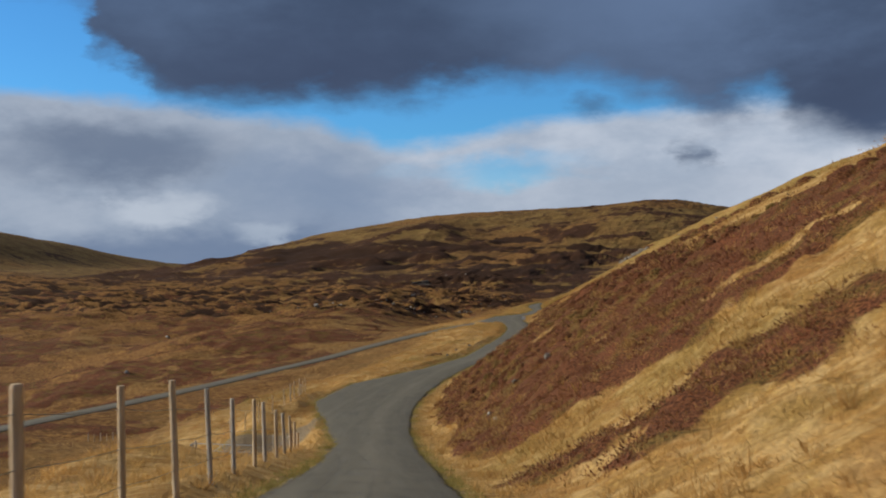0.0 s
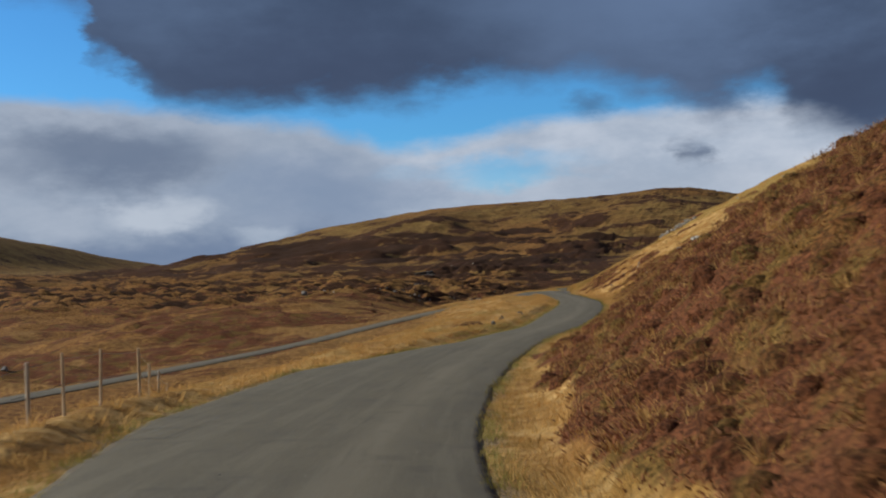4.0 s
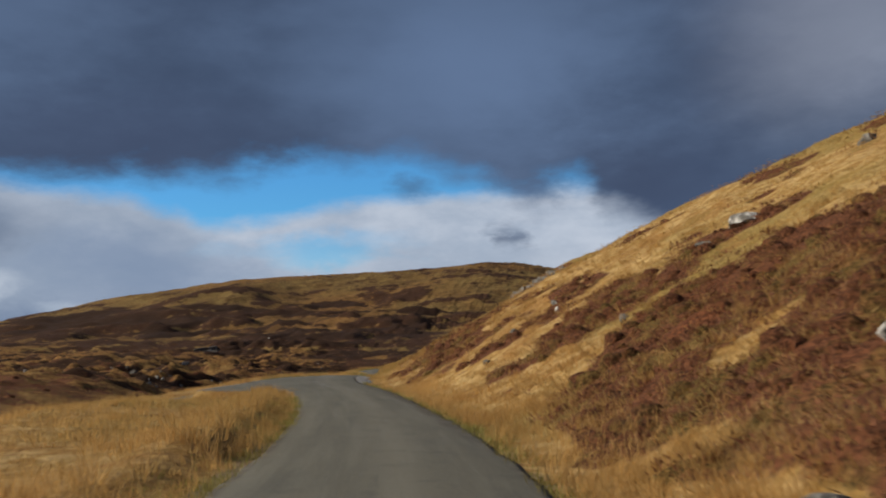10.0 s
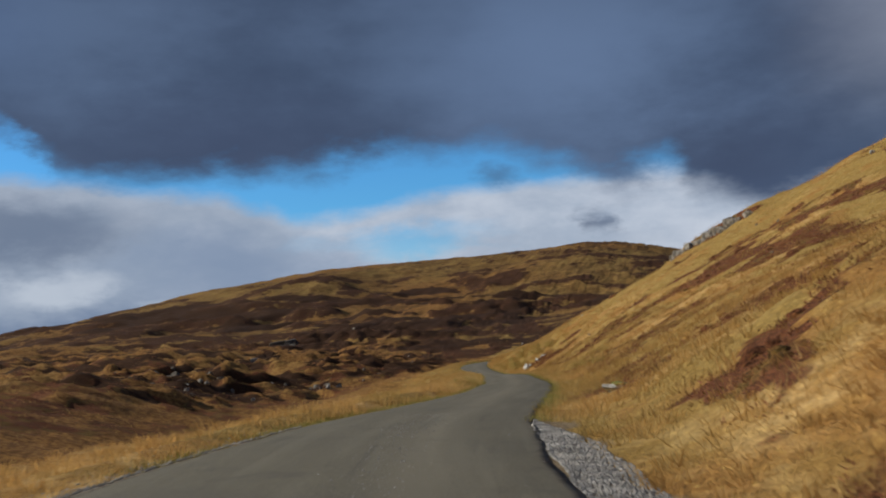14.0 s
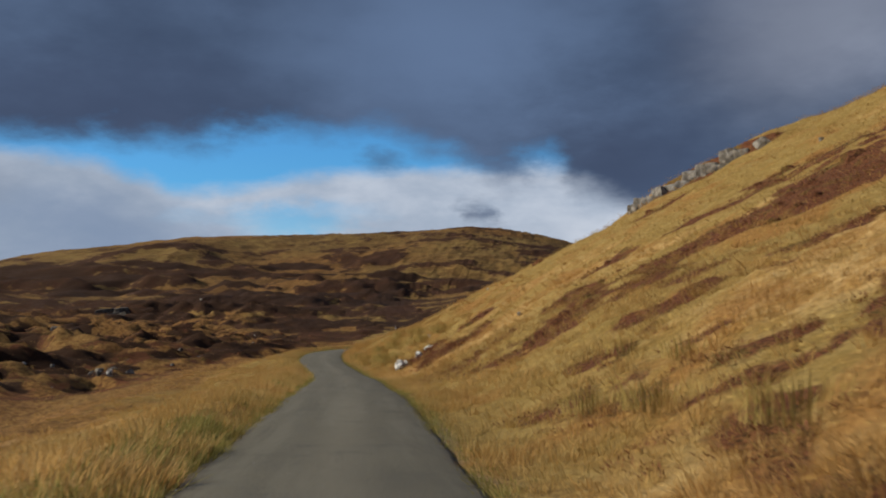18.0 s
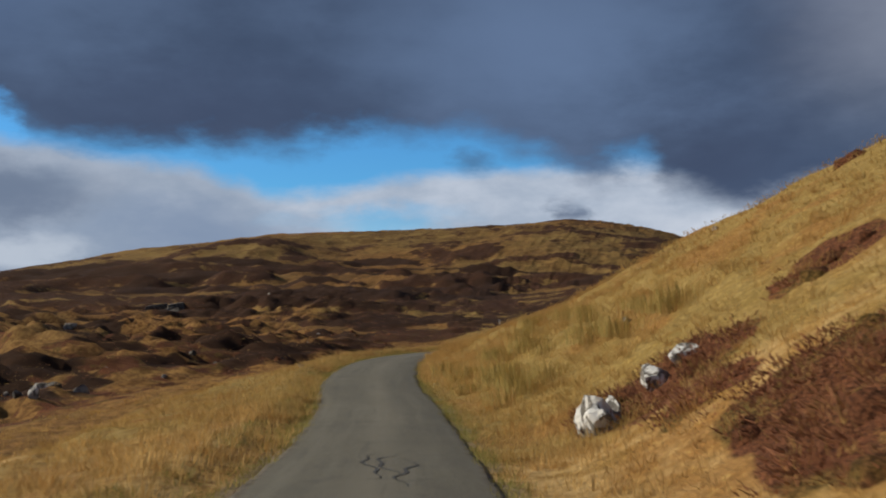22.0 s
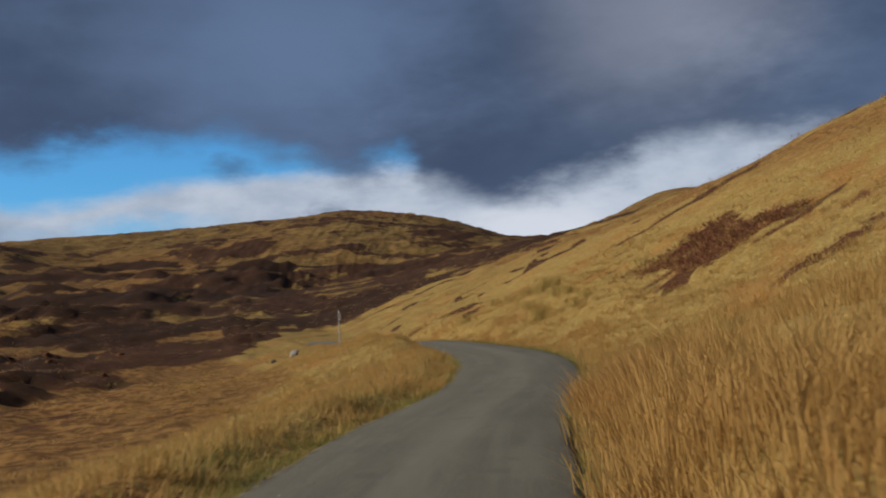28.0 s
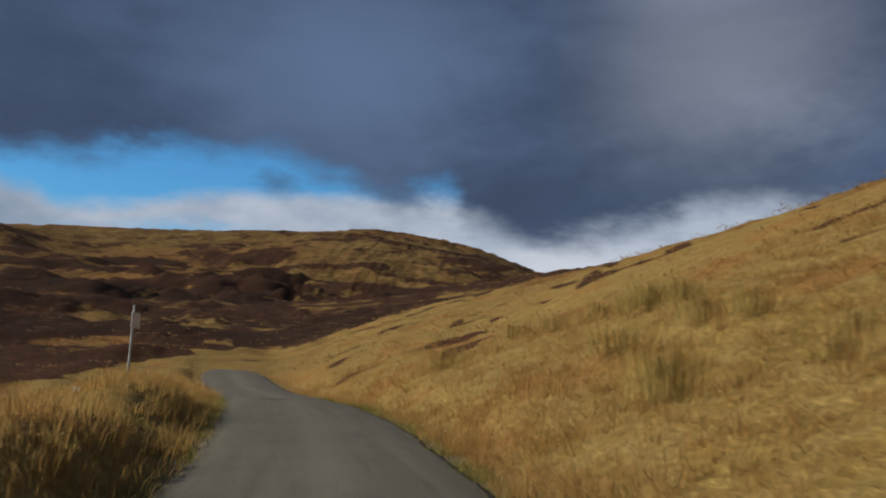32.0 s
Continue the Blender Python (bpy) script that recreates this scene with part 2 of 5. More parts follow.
def moor_material():
    m, t, b = material("moor_ground")
    n1, n2, n3 = grain(t, 0.35), grain(t, 2.2, 6, 0.62), grain(t, 11.0, 5, 0.65)
    n5 = grain(t, 0.3, 6, 0.64)
    straw = mix(t, 0.08, turf(t), (0.085, 0.05, 0.015))
    rust = mix(t, step(t, n2, 0.38, 0.66), (0.11, 0.05, 0.016), (0.31, 0.165, 0.052))
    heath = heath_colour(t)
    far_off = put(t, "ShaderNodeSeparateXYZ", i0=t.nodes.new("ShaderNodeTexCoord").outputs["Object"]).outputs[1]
    # distant heather darkened: the far hill's cloud shade is part of this colour
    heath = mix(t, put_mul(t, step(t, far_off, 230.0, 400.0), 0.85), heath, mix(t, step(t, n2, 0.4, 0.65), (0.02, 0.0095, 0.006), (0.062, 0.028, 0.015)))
    strands = grain(t, 9.0, 6, 0.75, (1, 0.5, 1))
    straw = mix(t, step(t, strands, 0.34, 0.6), mix(t, 0.4, straw, (0.08, 0.048, 0.016)), mix(t, step(t, strands, 0.55, 0.75), straw, (0.58, 0.41, 0.13)))
    straw = mix(t, put_mul(t, attr(t, "moor"), 0.8), straw, mix(t, step(t, n2, 0.35, 0.65), (0.1, 0.047, 0.016), (0.26, 0.145, 0.05)))
    c = mix(t, put_mul(t, step(t, attr(t, "bog"), 0.2, 0.75), 0.85), straw, rust)
    h = put(t, "ShaderNodeMath", i0=n2, i1=0.45, i2=attr(t, "heather"))
    h.operation = "MULTIPLY_ADD"
    h2 = put(t, "ShaderNodeMath", i0=n5, i1=0.8, i2=h.outputs[0])
    h2.operation = "MULTIPLY_ADD"
    broad = put(t, "ShaderNodeMath", i0=put_mul(t, step(t, far_off, 360.0, 430.0), 1.5), i1=put(t, "ShaderNodeMath", i0=grain(t, 0.075, 8, 0.72, (1, 0.8, 1)), i1=-0.5).outputs[0], i2=h2.outputs[0])
    broad.operation = "MULTIPLY_ADD"
    # brown blotches on distant ground, darkened to carry the cloud shade
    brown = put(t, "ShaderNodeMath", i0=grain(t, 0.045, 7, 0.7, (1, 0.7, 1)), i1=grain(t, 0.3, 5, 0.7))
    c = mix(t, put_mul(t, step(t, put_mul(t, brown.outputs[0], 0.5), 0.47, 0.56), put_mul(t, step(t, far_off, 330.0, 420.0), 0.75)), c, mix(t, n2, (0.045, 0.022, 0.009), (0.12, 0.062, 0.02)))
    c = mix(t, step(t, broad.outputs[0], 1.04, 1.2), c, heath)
    c = mix(t, step(t, attr(t, "earth"), 0.35, 0.8), c, mix(t, step(t, n3, 0.35, 0.65), (0.14, 0.1, 0.058), (0.3, 0.235, 0.15)))
    # black-brown peat, with the shade of the hollows painted into its colour
    c = mix(t, step(t, attr(t, "peat"), 0.35, 0.7), c, mix(t, n2, (0.012, 0.006, 0.004), (0.06, 0.029, 0.014)))
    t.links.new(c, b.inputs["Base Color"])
    b.inputs["Roughness"].default_value = 0.95
    b.inputs["Specular IOR Level"].default_value = 0.1
    bump(t, b, n3, 0.8, 0.12)
    return m


def blade_material(name, low, high, alt, translucent=0.35, third=(0.26, 0.12, 0.04)):
    """Rushes or heather: colours vary from twig to twig and from patch to patch."""
    m, t, b = material(name)
    r = t.nodes.new("ShaderNodeNewGeometry").outputs["Random Per Island"]
    c = mix(t, r, low, high)
    c = mix(t, step(t, grain(t, 0.5, 5, 0.65), 0.48, 0.62), c, mix(t, r, alt, high))
    c = mix(t, put_mul(t, step(t, grain(t, 0.9, 4, 0.6, (1.2, 0.9, 1.1)), 0.54, 0.66), 0.6), c, mix(t, r, third, (0.42, 0.25, 0.1)))
    return leafy(m, t, b, c, translucent)


def leafy(m, t, b, c, translucent):
    b.inputs["Roughness"].default_value = 0.75
    b.inputs["Specular IOR Level"].default_value = 0.2
    t.links.new(c, b.inputs["Base Color"])
    tr = put(t, "ShaderNodeBsdfTranslucent", Color=c)
    ms = put(t, "ShaderNodeMixShader", i0=translucent, i1=b.outputs[0], i2=tr.outputs[0])
    t.links.new(ms.outputs[0], t.nodes["Material Output"].inputs[0])
    return m


def grass_material(name, pale, dark, translucent=0.5, lean=(0.4, 0.25, 0.07), share=0.0):
    """Blades in the colours of the turf that they stand on, lighter or darker one by one."""
    m, t, b = material(name)
    r = t.nodes.new("ShaderNodeNewGeometry").outputs["Random Per Island"]
    base = mix(t, share, turf(t), lean)
    hi = mix(t, 0.5, base, pale)
    lo = mix(t, 0.3, base, dark)
    clump = grain(t, 1.1, 4, 0.6)
    hi = mix(t, put_mul(t, step(t, clump, 0.5, 0.64), 0.6), hi, mix(t, 0.5, base, (0.34, 0.17, 0.05)))
    lo = mix(t, put_mul(t, step(t, clump, 0.5, 0.36), 0.6), lo, hi)
    return leafy(m, t, b, mix(t, r, lo, hi), translucent)


def streaks(t, scale, stretch):
    """Noise drawn out along the road."""
    v = put(t, "ShaderNodeCombineXYZ", i0=attr(t, "across"), i1=put_mul(t, attr(t, "along"), stretch))
    return put(t, "ShaderNodeTexNoise", Vector=v.outputs[0], Scale=scale, Detail=5.0, Roughness=0.6).outputs[0]


def asphalt_material():
    m, t, b = material("old_asphalt")
    n1, n2, n3 = grain(t, 0.5, 4), grain(t, 60.0, 3, 0.7), grain(t, 3.5, 5, 0.6)
    lane = attr(t, "lane")
    c = mix(t, step(t, n2, 0.3, 0.75), (0.073, 0.067, 0.049), (0.18, 0.166, 0.12))
    c = mix(t, step(t, n1, 0.4, 0.7), c, mix(t, 0.3, c, (0.07, 0.068, 0.056)))
    wear = put(t, "ShaderNodeMath", i0=lane, i1=0.55)
    wear.operation = "MULTIPLY"
    c = mix(t, wear.outputs[0], c, (0.2, 0.183, 0.135))
    c = mix(t, put_mul(t, step(t, streaks(t, 2.6, 0.06), 0.45, 0.65), 0.3), c, (0.19, 0.178, 0.135))
    c = mix(t, put_mul(t, step(t, streaks(t, 4.0, 0.05), 0.56, 0.7), 0.3), c, (0.055, 0.053, 0.044))
    c = mix(t, put_mul(t, step(t, grain(t, 1.3, 5, 0.6), 0.55, 0.7), 0.35), c, (0.06, 0.057, 0.048))
    c = mix(t, step(t, attr(t, "rim"), 0.4, 1.0), c, mix(t, step(t, n3, 0.4, 0.6), (0.07, 0.055, 0.038), (0.13, 0.115, 0.085)))
    t.links.new(c, b.inputs["Base Color"])
    b.inputs["Roughness"].default_value = 0.82
    b.inputs["Specular IOR Level"].default_value = 0.3
    bump(t, b, n2, 0.5, 0.01)
    return m


def rock_material(name, base, dark, lichen, amount):
    m, t, b = material(name)
    n1, n2, n3 = grain(t, 2.4, 5), grain(t, 11.0, 6, 0.65), grain(t, 4.0, 6, 0.7, (1, 1, 0.5))
    c = mix(t, step(t, n1, 0.35, 0.65), dark, base)
    c = mix(t, step(t, n3, 0.6 - amount, 0.68 - amount), c, lichen)
    c = mix(t, step(t, n2, 0.62, 0.7), c, dark)
    t.links.new(c, b.inputs["Base Color"])
    b.inputs["Roughness"].default_value = 0.9
    bump(t, b, n2, 0.7, 0.05)
    return m


def streaked_rock_material():
    """Dark rock run over by upright streaks of white lichen."""
    m, t, b = material("lichen_streaked_rock")
    n1, n2 = grain(t, 9.0, 5, 0.6, (1, 1, 0.22)), grain(t, 16.0, 6, 0.7)
    c = mix(t, n2, (0.06, 0.052, 0.042), (0.2, 0.18, 0.15))
    c = mix(t, step(t, n1, 0.46, 0.54), c, mix(t, n2, (0.5, 0.49, 0.45), (0.8, 0.79, 0.74)))
    t.links.new(c, b.inputs["Base Color"])
    b.inputs["Roughness"].default_value = 0.9
    bump(t, b, n2, 0.8, 0.05)
    return m


def wood_material():
    m, t, b = material("weathered_timber")
    n1, n2 = grain(t, 5.0, 5, 0.6, (6, 6, 0.5)), grain(t, 1.0, 3)
    r = t.nodes.new("ShaderNodeObjectInfo").outputs["Random"]
    c = mix(t, step(t, n1, 0.3, 0.7), (0.4, 0.3, 0.18), (0.68, 0.54, 0.36))
    c = mix(t, step(t, r, 0.6, 0.9), c, mix(t, step(t, n1, 0.3, 0.7), (0.27, 0.25, 0.21), (0.5, 0.46, 0.4)))
    t.links.new(mix(t, step(t, n2, 0.55, 0.75), c, (0.2, 0.18, 0.14)), b.inputs["Base Color"])
    b.inputs["Roughness"].default_value = 0.85
    bump(t, b, n1, 0.5, 0.01)
    return m


def metal_material(name, col, rough):
    m, t, b = material(name)
    n = grain(t, 9.0, 4)
    t.links.new(mix(t, step(t, n, 0.35, 0.7), tuple(0.75 * q for q in col), col), b.inputs["Base Color"])
    b.inputs["Metallic"].default_value, b.inputs["Roughness"].default_value = 0.75, rough
    return m


def plain_material(name, col, rough=0.6):
    m, t, b = material(name)
    n = grain(t, 14.0, 4)
    t.links.new(mix(t, step(t, n, 0.3, 0.75), tuple(0.8 * q for q in col), col), b.inputs["Base Color"])
    b.inputs["Roughness"].default_value = rough
    return m


MOOR = moor_material()
ASPHALT = asphalt_material()
STRAW = grass_material("dry_moor_grass", (0.64, 0.43, 0.165), (0.28, 0.15, 0.044))
EDGE_TURF = grass_material("edge_turf", (0.4, 0.37, 0.12), (0.1, 0.115, 0.024), 0.4, (0.15, 0.165, 0.035), 0.6)
VERGE = grass_material("verge_grass", (0.7, 0.495, 0.195), (0.31, 0.19, 0.053))
TALL = grass_material("tall_gold_grass", (0.7, 0.45, 0.17), (0.28, 0.135, 0.038), 0.5, (0.53, 0.325, 0.105), 0.4)
HEATH = heath_material()
HEATHER = blade_material("heather_twigs", (0.1, 0.037, 0.02), (0.29, 0.122, 0.06), (0.2, 0.115, 0.036), 0.3, (0.2, 0.075, 0.045))
RUSH = blade_material("green_rush", (0.19, 0.15, 0.036), (0.46, 0.34, 0.11), (0.24, 0.16, 0.045), 0.3)
ROCK = rock_material("grey_schist", (0.26, 0.24, 0.205), (0.09, 0.08, 0.066), (0.42, 0.4, 0.36), 0.0)
PALE_ROCK = rock_material("lichened_quartzite", (0.33, 0.31, 0.27), (0.1, 0.09, 0.075), (0.52, 0.5, 0.45), 0.1)
STREAKED = streaked_rock_material()
DARK_ROCK = rock_material("peaty_rock", (0.12, 0.105, 0.085), (0.04, 0.033, 0.027), (0.34, 0.32, 0.28), -0.03)
GRAVEL = rock_material("road_gravel", (0.33, 0.32, 0.3), (0.16, 0.155, 0.15), (0.55, 0.54, 0.52), 0.0)
TIMBER = wood_material()
MOSS = plain_material("cushion_moss", (0.17, 0.17, 0.025), 0.95)
RUBBER = plain_material("rubbed_tyre_black", (0.05, 0.047, 0.041), 0.8)
GALVANISED = metal_material("galvanised_steel", (0.36, 0.38, 0.4), 0.6)
PLATE = plain_material("sign_plate_paint", (0.62, 0.64, 0.66), 0.45)

# ---- the lie of the land: heights from a few plan numbers ----
# road centre line: y, x, z of the tarmac every twenty metres or so
ROAD_Y = np.array([-400, -120, -40, 0, 10, 20, 30, 40, 50, 60, 71, 83, 95, 106, 117, 127, 137, 146, 156, 166, 176, 185, 195, 205, 215, 224, 233, 242, 249, 256, 263, 271, 279, 287, 296, 305, 316, 328, 345, 370, 420, 520, 700, 1000])
ROAD_X = np.array([151.9, 44.95, 15.55, 2, -2.4979, -6.983, -11.639, -16, -19.783, -22.5, -24.497, -25.9, -27.576, -29.695, -32.322, -35.24, -38.678, -42.252, -45.07, -46.738, -48.269, -49.983, -52.33, -54.71, -57.322, -59.631, -62.205, -64.983, -67.363, -69.463, -71.247, -72.683, -73.052, -72.528, -71.29, -70.805, -72.06, -74.558, -79.64, -86.64, -97.64, -110.6, -115.6, -115.6])
ROAD_Z = np.array([9.75, 5.75, 2.95, -0.25, -1.592, -3.226, -4.607, -5.517, -6.2, -6.424, -6.521, -6.76, -6.827, -6.85, -6.951, -7.117, -7.129, -7.139, -7.191, -7.49, -7.839, -8.041, -8.368, -8.611, -9.003, -9.368, -9.742, -9.94, -9.936, -9.886, -9.864, -9.905, -9.968, -10.01, -10.11, -10.05, -10.0, -10.0, -10.45, -10.25, -9.553, -5.053, 7.947, 14.95])
ROAD_L = np.array([1.5, 1.5, 1.5, 1.4, 1.4, 1.3, 1.15, 2.3, 4.3, 4.28, 1.7, 1.42, 2, 1.89, 1.83, 1.8, 1.9, 3.9, 2.7, 2.03, 1.75, 1.42, 1.54, 1.53, 1.4, 1.4, 1.43, 1.5, 1.71, 1.76, 1.68, 1.59, 1.59, 1.45, 1.5, 1.7, 1.5, 1.5, 1.5, 1.5, 1.5, 1.5, 1.5, 1.5])


def curve(at, ys, xs):
    """A smooth curve through control values (Catmull-Rom on uneven steps)."""
    ys, xs = np.asarray(ys, float), np.asarray(xs, float)
    m = np.gradient(xs, ys)
    at = np.clip(np.asarray(at, float), ys[0], ys[-1])
    i = np.clip(np.searchsorted(ys, at) - 1, 0, len(ys) - 2)
    h = ys[i + 1] - ys[i]
    t = (at - ys[i]) / h
    return ((2 * t**3 - 3 * t**2 + 1) * xs[i] + (t**3 - 2 * t**2 + t) * h * m[i]
            + (3 * t**2 - 2 * t**3) * xs[i + 1] + (t**3 - t**2) * h * m[i + 1])


def smooth(a, b, x):
    t = np.clip((np.asarray(x, float) - a) / (b - a), 0, 1)
    return t * t * (3 - 2 * t)


# hillside above the road: steepness and height of its shoulder along y
HILL_Y = np.array([-60, 0, 40, 80, 120, 160, 200, 240, 280, 320, 380, 460, 600, 800])
HILL_A = np.array([0.4992, 0.5695, 0.9581, 0.7376, 0.6108, 0.608, 0.5727, 0.673, 0.4867, 0.555, 0.3535, 0.2768, 0.1849, 0.1164])
HILL_H = np.array([45, 51.76, 20.23, 20.98, 59.07, 33.4, 19.67, 75.27, 49.25, 81.28, 75.76, 48.95, 61.12, 59.58])
# moor below the road: heights at distances to the left
MOOR_Y = np.array([-150, 0, 75, 150, 225, 300, 400, 500, 700])
MOOR_V = np.array([-5.5, -9, -20, -40, -80, -160, -300, -600])
MOOR_Z = np.array([
    [3.6, 2.1, -3, -7, -11, -14.5, -10, 20],
    [-1.6, -3.4, -6.5, -8.3, -12.6, -16, -10, 20],
    [-7.1, -8.2, -9.6, -12.9, -14.6, -17, -10, 15],
    [-7.5, -8, -9.41, -8.33, -14.4, -15, -8, 5],
    [-10, -10.9, -13, -9.61, -11.7, -10, -6, 0],
    [-10.7, -11.4, -12, -10.6, -8.2, -7.2, -5, 0],
    [-10.2, -10.6, -10.4, -10, -8.8, -6.666, -0.8239, 0.03984],
    [-5, -5.5, -6, -6, -7, -5.047, -22.6, 2.804],
    [5, 4.98, 4.99, 5.01, 5.04, 29.2, -27.47, 3.173]])
# far hill: crest heights along x, and the line of its crest
FAR_X = np.array([-1600, -1000, -800, -650, -520, -420, -330, -250, -180, -130, -80, -20, 60, 160, 300, 600, 1200])
FAR_Z = np.array([47.76, 72.6, 0.8626, -19.59, -14.26, 31.8, 47.47, 47.1, 49.48, 52.54, 44.47, 27.8, 53.2, 16.78, 40, 70, 80])
FAR_Y = 880.0


def rows_of(table, y, v):
    """Smooth blend of a table of heights over MOOR_Y and MOOR_V."""
    cols = np.stack([curve(y, MOOR_Y, table[:, k]) for k in range(table.shape[1])], -1)
    k = np.clip(np.searchsorted(-MOOR_V, -v) - 1, 0, len(MOOR_V) - 2)
    a = np.take_along_axis(cols, k[..., None], -1)[..., 0]
    b = np.take_along_axis(cols, k[..., None] + 1, -1)[..., 0]
    t = np.clip((v - MOOR_V[k]) / (MOOR_V[k + 1] - MOOR_V[k]), 0, 1)
    return a + (b - a) * t * t * (3 - 2 * t)


def road_frame(y):
    x, z = curve(y, ROAD_Y, ROAD_X), curve(y, ROAD_Y, ROAD_Z)
    slope = (curve(y + 1, ROAD_Y, ROAD_X) - curve(y - 1, ROAD_Y, ROAD_X)) / 2
    return x, z, 1 / np.sqrt(1 + slope**2)


def far_hill(x, y):
    crest = curve(x, FAR_X, FAR_Z)
    up = smooth(430, FAR_Y, y)
    return -7 + (crest + 7) * (0.35 * up + 0.65 * up**1.6) - np.clip(y - FAR_Y, 0, None) * 0.12


def land(x, y):
    """Height of the bare ground, without relief smaller than some metres."""
    x, y = np.broadcast_arrays(np.asarray(x, float), np.asarray(y, float))
    xr, zr, c = road_frame(y)
    v = (x - xr) * c
    q = np.clip(v - 2.2, 0, None)
    H, A = curve(y, HILL_Y, HILL_H), curve(y, HILL_Y, HILL_A)
    right = zr + H * (1 - np.exp(-A * (np.sqrt(q * q + 1.2) - 1.095) / H))
    left = rows_of(MOOR_Z, y, np.clip(v, -600, -5.5))
    w = smooth(-2.6, -6.5, v)
    low = zr * (1 - w) + left * w
    soft = 0.01 + 45 * smooth(352, 440, y)
    near = low + (right - low) * smooth(-soft, soft, v) * (y > 352) + (right - low) * (v >= 0) * (y <= 352)
    far = far_hill(x, y)
    k = 6.0
    d = np.clip((near - far) / k, -30, 30)
    both = far + k * np.log1p(np.exp(d))          # the higher of the two, rounded
    return np.where(y > 350, near + (both - near) * smooth(350, 480, y), near)



# ---- relief and cover of the ground ----
def lattice(ix, iy, seed):
    h = (ix.astype(np.int64) * 374761393 + iy.astype(np.int64) * 668265263 + seed * 1442695041) & 0xFFFFFFFF
    h = ((h ^ (h >> 13)) * 1274126177) & 0xFFFFFFFF
    return ((h ^ (h >> 16)) & 0xFFFF) / 65535.0


def vnoise(x, y, seed=0):
    ix, iy = np.floor(x), np.floor(y)
    fx, fy = x - ix, y - iy
    fx, fy = fx * fx * fx * (fx * (fx * 6 - 15) + 10), fy * fy * fy * (fy * (fy * 6 - 15) + 10)
    a, b = lattice(ix, iy, seed), lattice(ix + 1, iy, seed)
    c, d = lattice(ix, iy + 1, seed), lattice(ix + 1, iy + 1, seed)
    return (a + (b - a) * fx) * (1 - fy) + (c + (d - c) * fx) * fy


def fbm(x, y, size, octaves=4, seed=0):
    """Cloudy noise from -1 to 1 with its largest lumps 'size' metres wide."""
    out, amp, tot = 0.0, 1.0, 0.0
    cs, sn = math.cos(0.6 + seed), math.sin(0.6 + seed)
    px, py = (x * cs - y * sn) / size, (x * sn + y * cs) / size
    for k in range(octaves):
        out, tot = out + amp * (2 * vnoise(px, py, seed * 17 + k) - 1), tot + amp
        px, py, amp = px * 2.03 + 11.3, py * 2.03 - 7.1, amp * 0.5
    return out / tot * 1.35


# lower road on the left, which joins at y = 150
LOW_Y = np.array([-200, -60, 0, 50, 75, 96, 112, 124, 133, 141, 150])
LOW_X = np.array([-17.4, -31.4, -40.1, -49.0, -51.8, -54.6, -55.0, -53.6, -50.6, -47.2, -44.6])
LOW_Z = np.array([-3.1, -6.3, -8.0, -9.0, -9.56, -9.87, -9.7, -9.0, -8.2, -7.55, -7.2])


def low_road(y):
    x = curve(y, LOW_Y, LOW_X)
    s = (curve(y + 1, LOW_Y, LOW_X) - curve(y - 1, LOW_Y, LOW_X)) / 2
    return x, curve(y, LOW_Y, LOW_Z), 1 / np.sqrt(1 + s * s)


def lateral(x, y):
    xr, zr, c = road_frame(y)
    return (x - xr) * c


# the tarmac opens where the lower road joins
EDGE_Y = np.concatenate([ROAD_Y[ROAD_Y < 138], [138.4, 139.4, 141.2, 143], ROAD_Y[ROAD_Y > 143]])
EDGE_L = np.concatenate([ROAD_L[ROAD_Y < 138], [2.2, 3.7, 5.0, 4.8], ROAD_L[ROAD_Y > 143]])


def left_edge(y):
    return -np.interp(y, EDGE_Y, EDGE_L)


def patch(x, y, spots, soft=0.45):
    """Cover of oval patches with frayed rims: (x, y, half width, half length)."""
    out = np.zeros(np.broadcast(x, y).shape)
    for cx, cy, rx, ry in spots:
        near = (np.abs(x - cx) < rx * 2.2) & (np.abs(y - cy) < ry * 2.2)
        if near.any():
            r = np.hypot((x[near] - cx) / rx, (y[near] - cy) / ry)
            fray = 0.8 * fbm(x[near], y[near], max(rx, 1.0) * 0.8, 4, 71)
            out[near] = np.maximum(out[near], smooth(1 + soft, 1 - soft, r + fray))
    return out


# heather mats on the grass slope beside the road
MATS = [(-50.5, 211.5, 1.2, 1.6), (-49.4, 213.8, 1.1, 1.2), (-40.6, 155.0, 0.8, 1.7), (-43.9, 168.5, 1.2, 3.0), (-42.5, 164.3, 0.7, 1.3), (-36.3, 146.4, 1.5, 2.6), (-38.2, 149.4, 0.6, 0.9), (-36.8, 143.0, 1.0, 1.6),
        (-48.3, 200.8, 0.8, 1.2), (-45.0, 192.4, 0.7, 0.8), (-44.6, 190.2, 0.9, 0.9), (-46.7, 204.3, 0.7, 0.8), (-54.6, 218.4, 1.2, 1.2),
        (-52.6, 217.7, 0.7, 0.8), (-52.0, 212.0, 0.8, 0.9), (-49.4, 220.8, 1.2, 1.5), (-56.6, 229.4, 1.0, 1.5), (-57.3, 232.8, 0.8, 0.9),
        (-56.6, 227.6, 0.8, 0.9), (-55.4, 236.9, 1.1, 1.1), (-40.4, 176.5, 0.9, 1.4), (-62.2, 313.2, 1.3, 2.4), (-63.8, 317.6, 1.0, 1.3)]
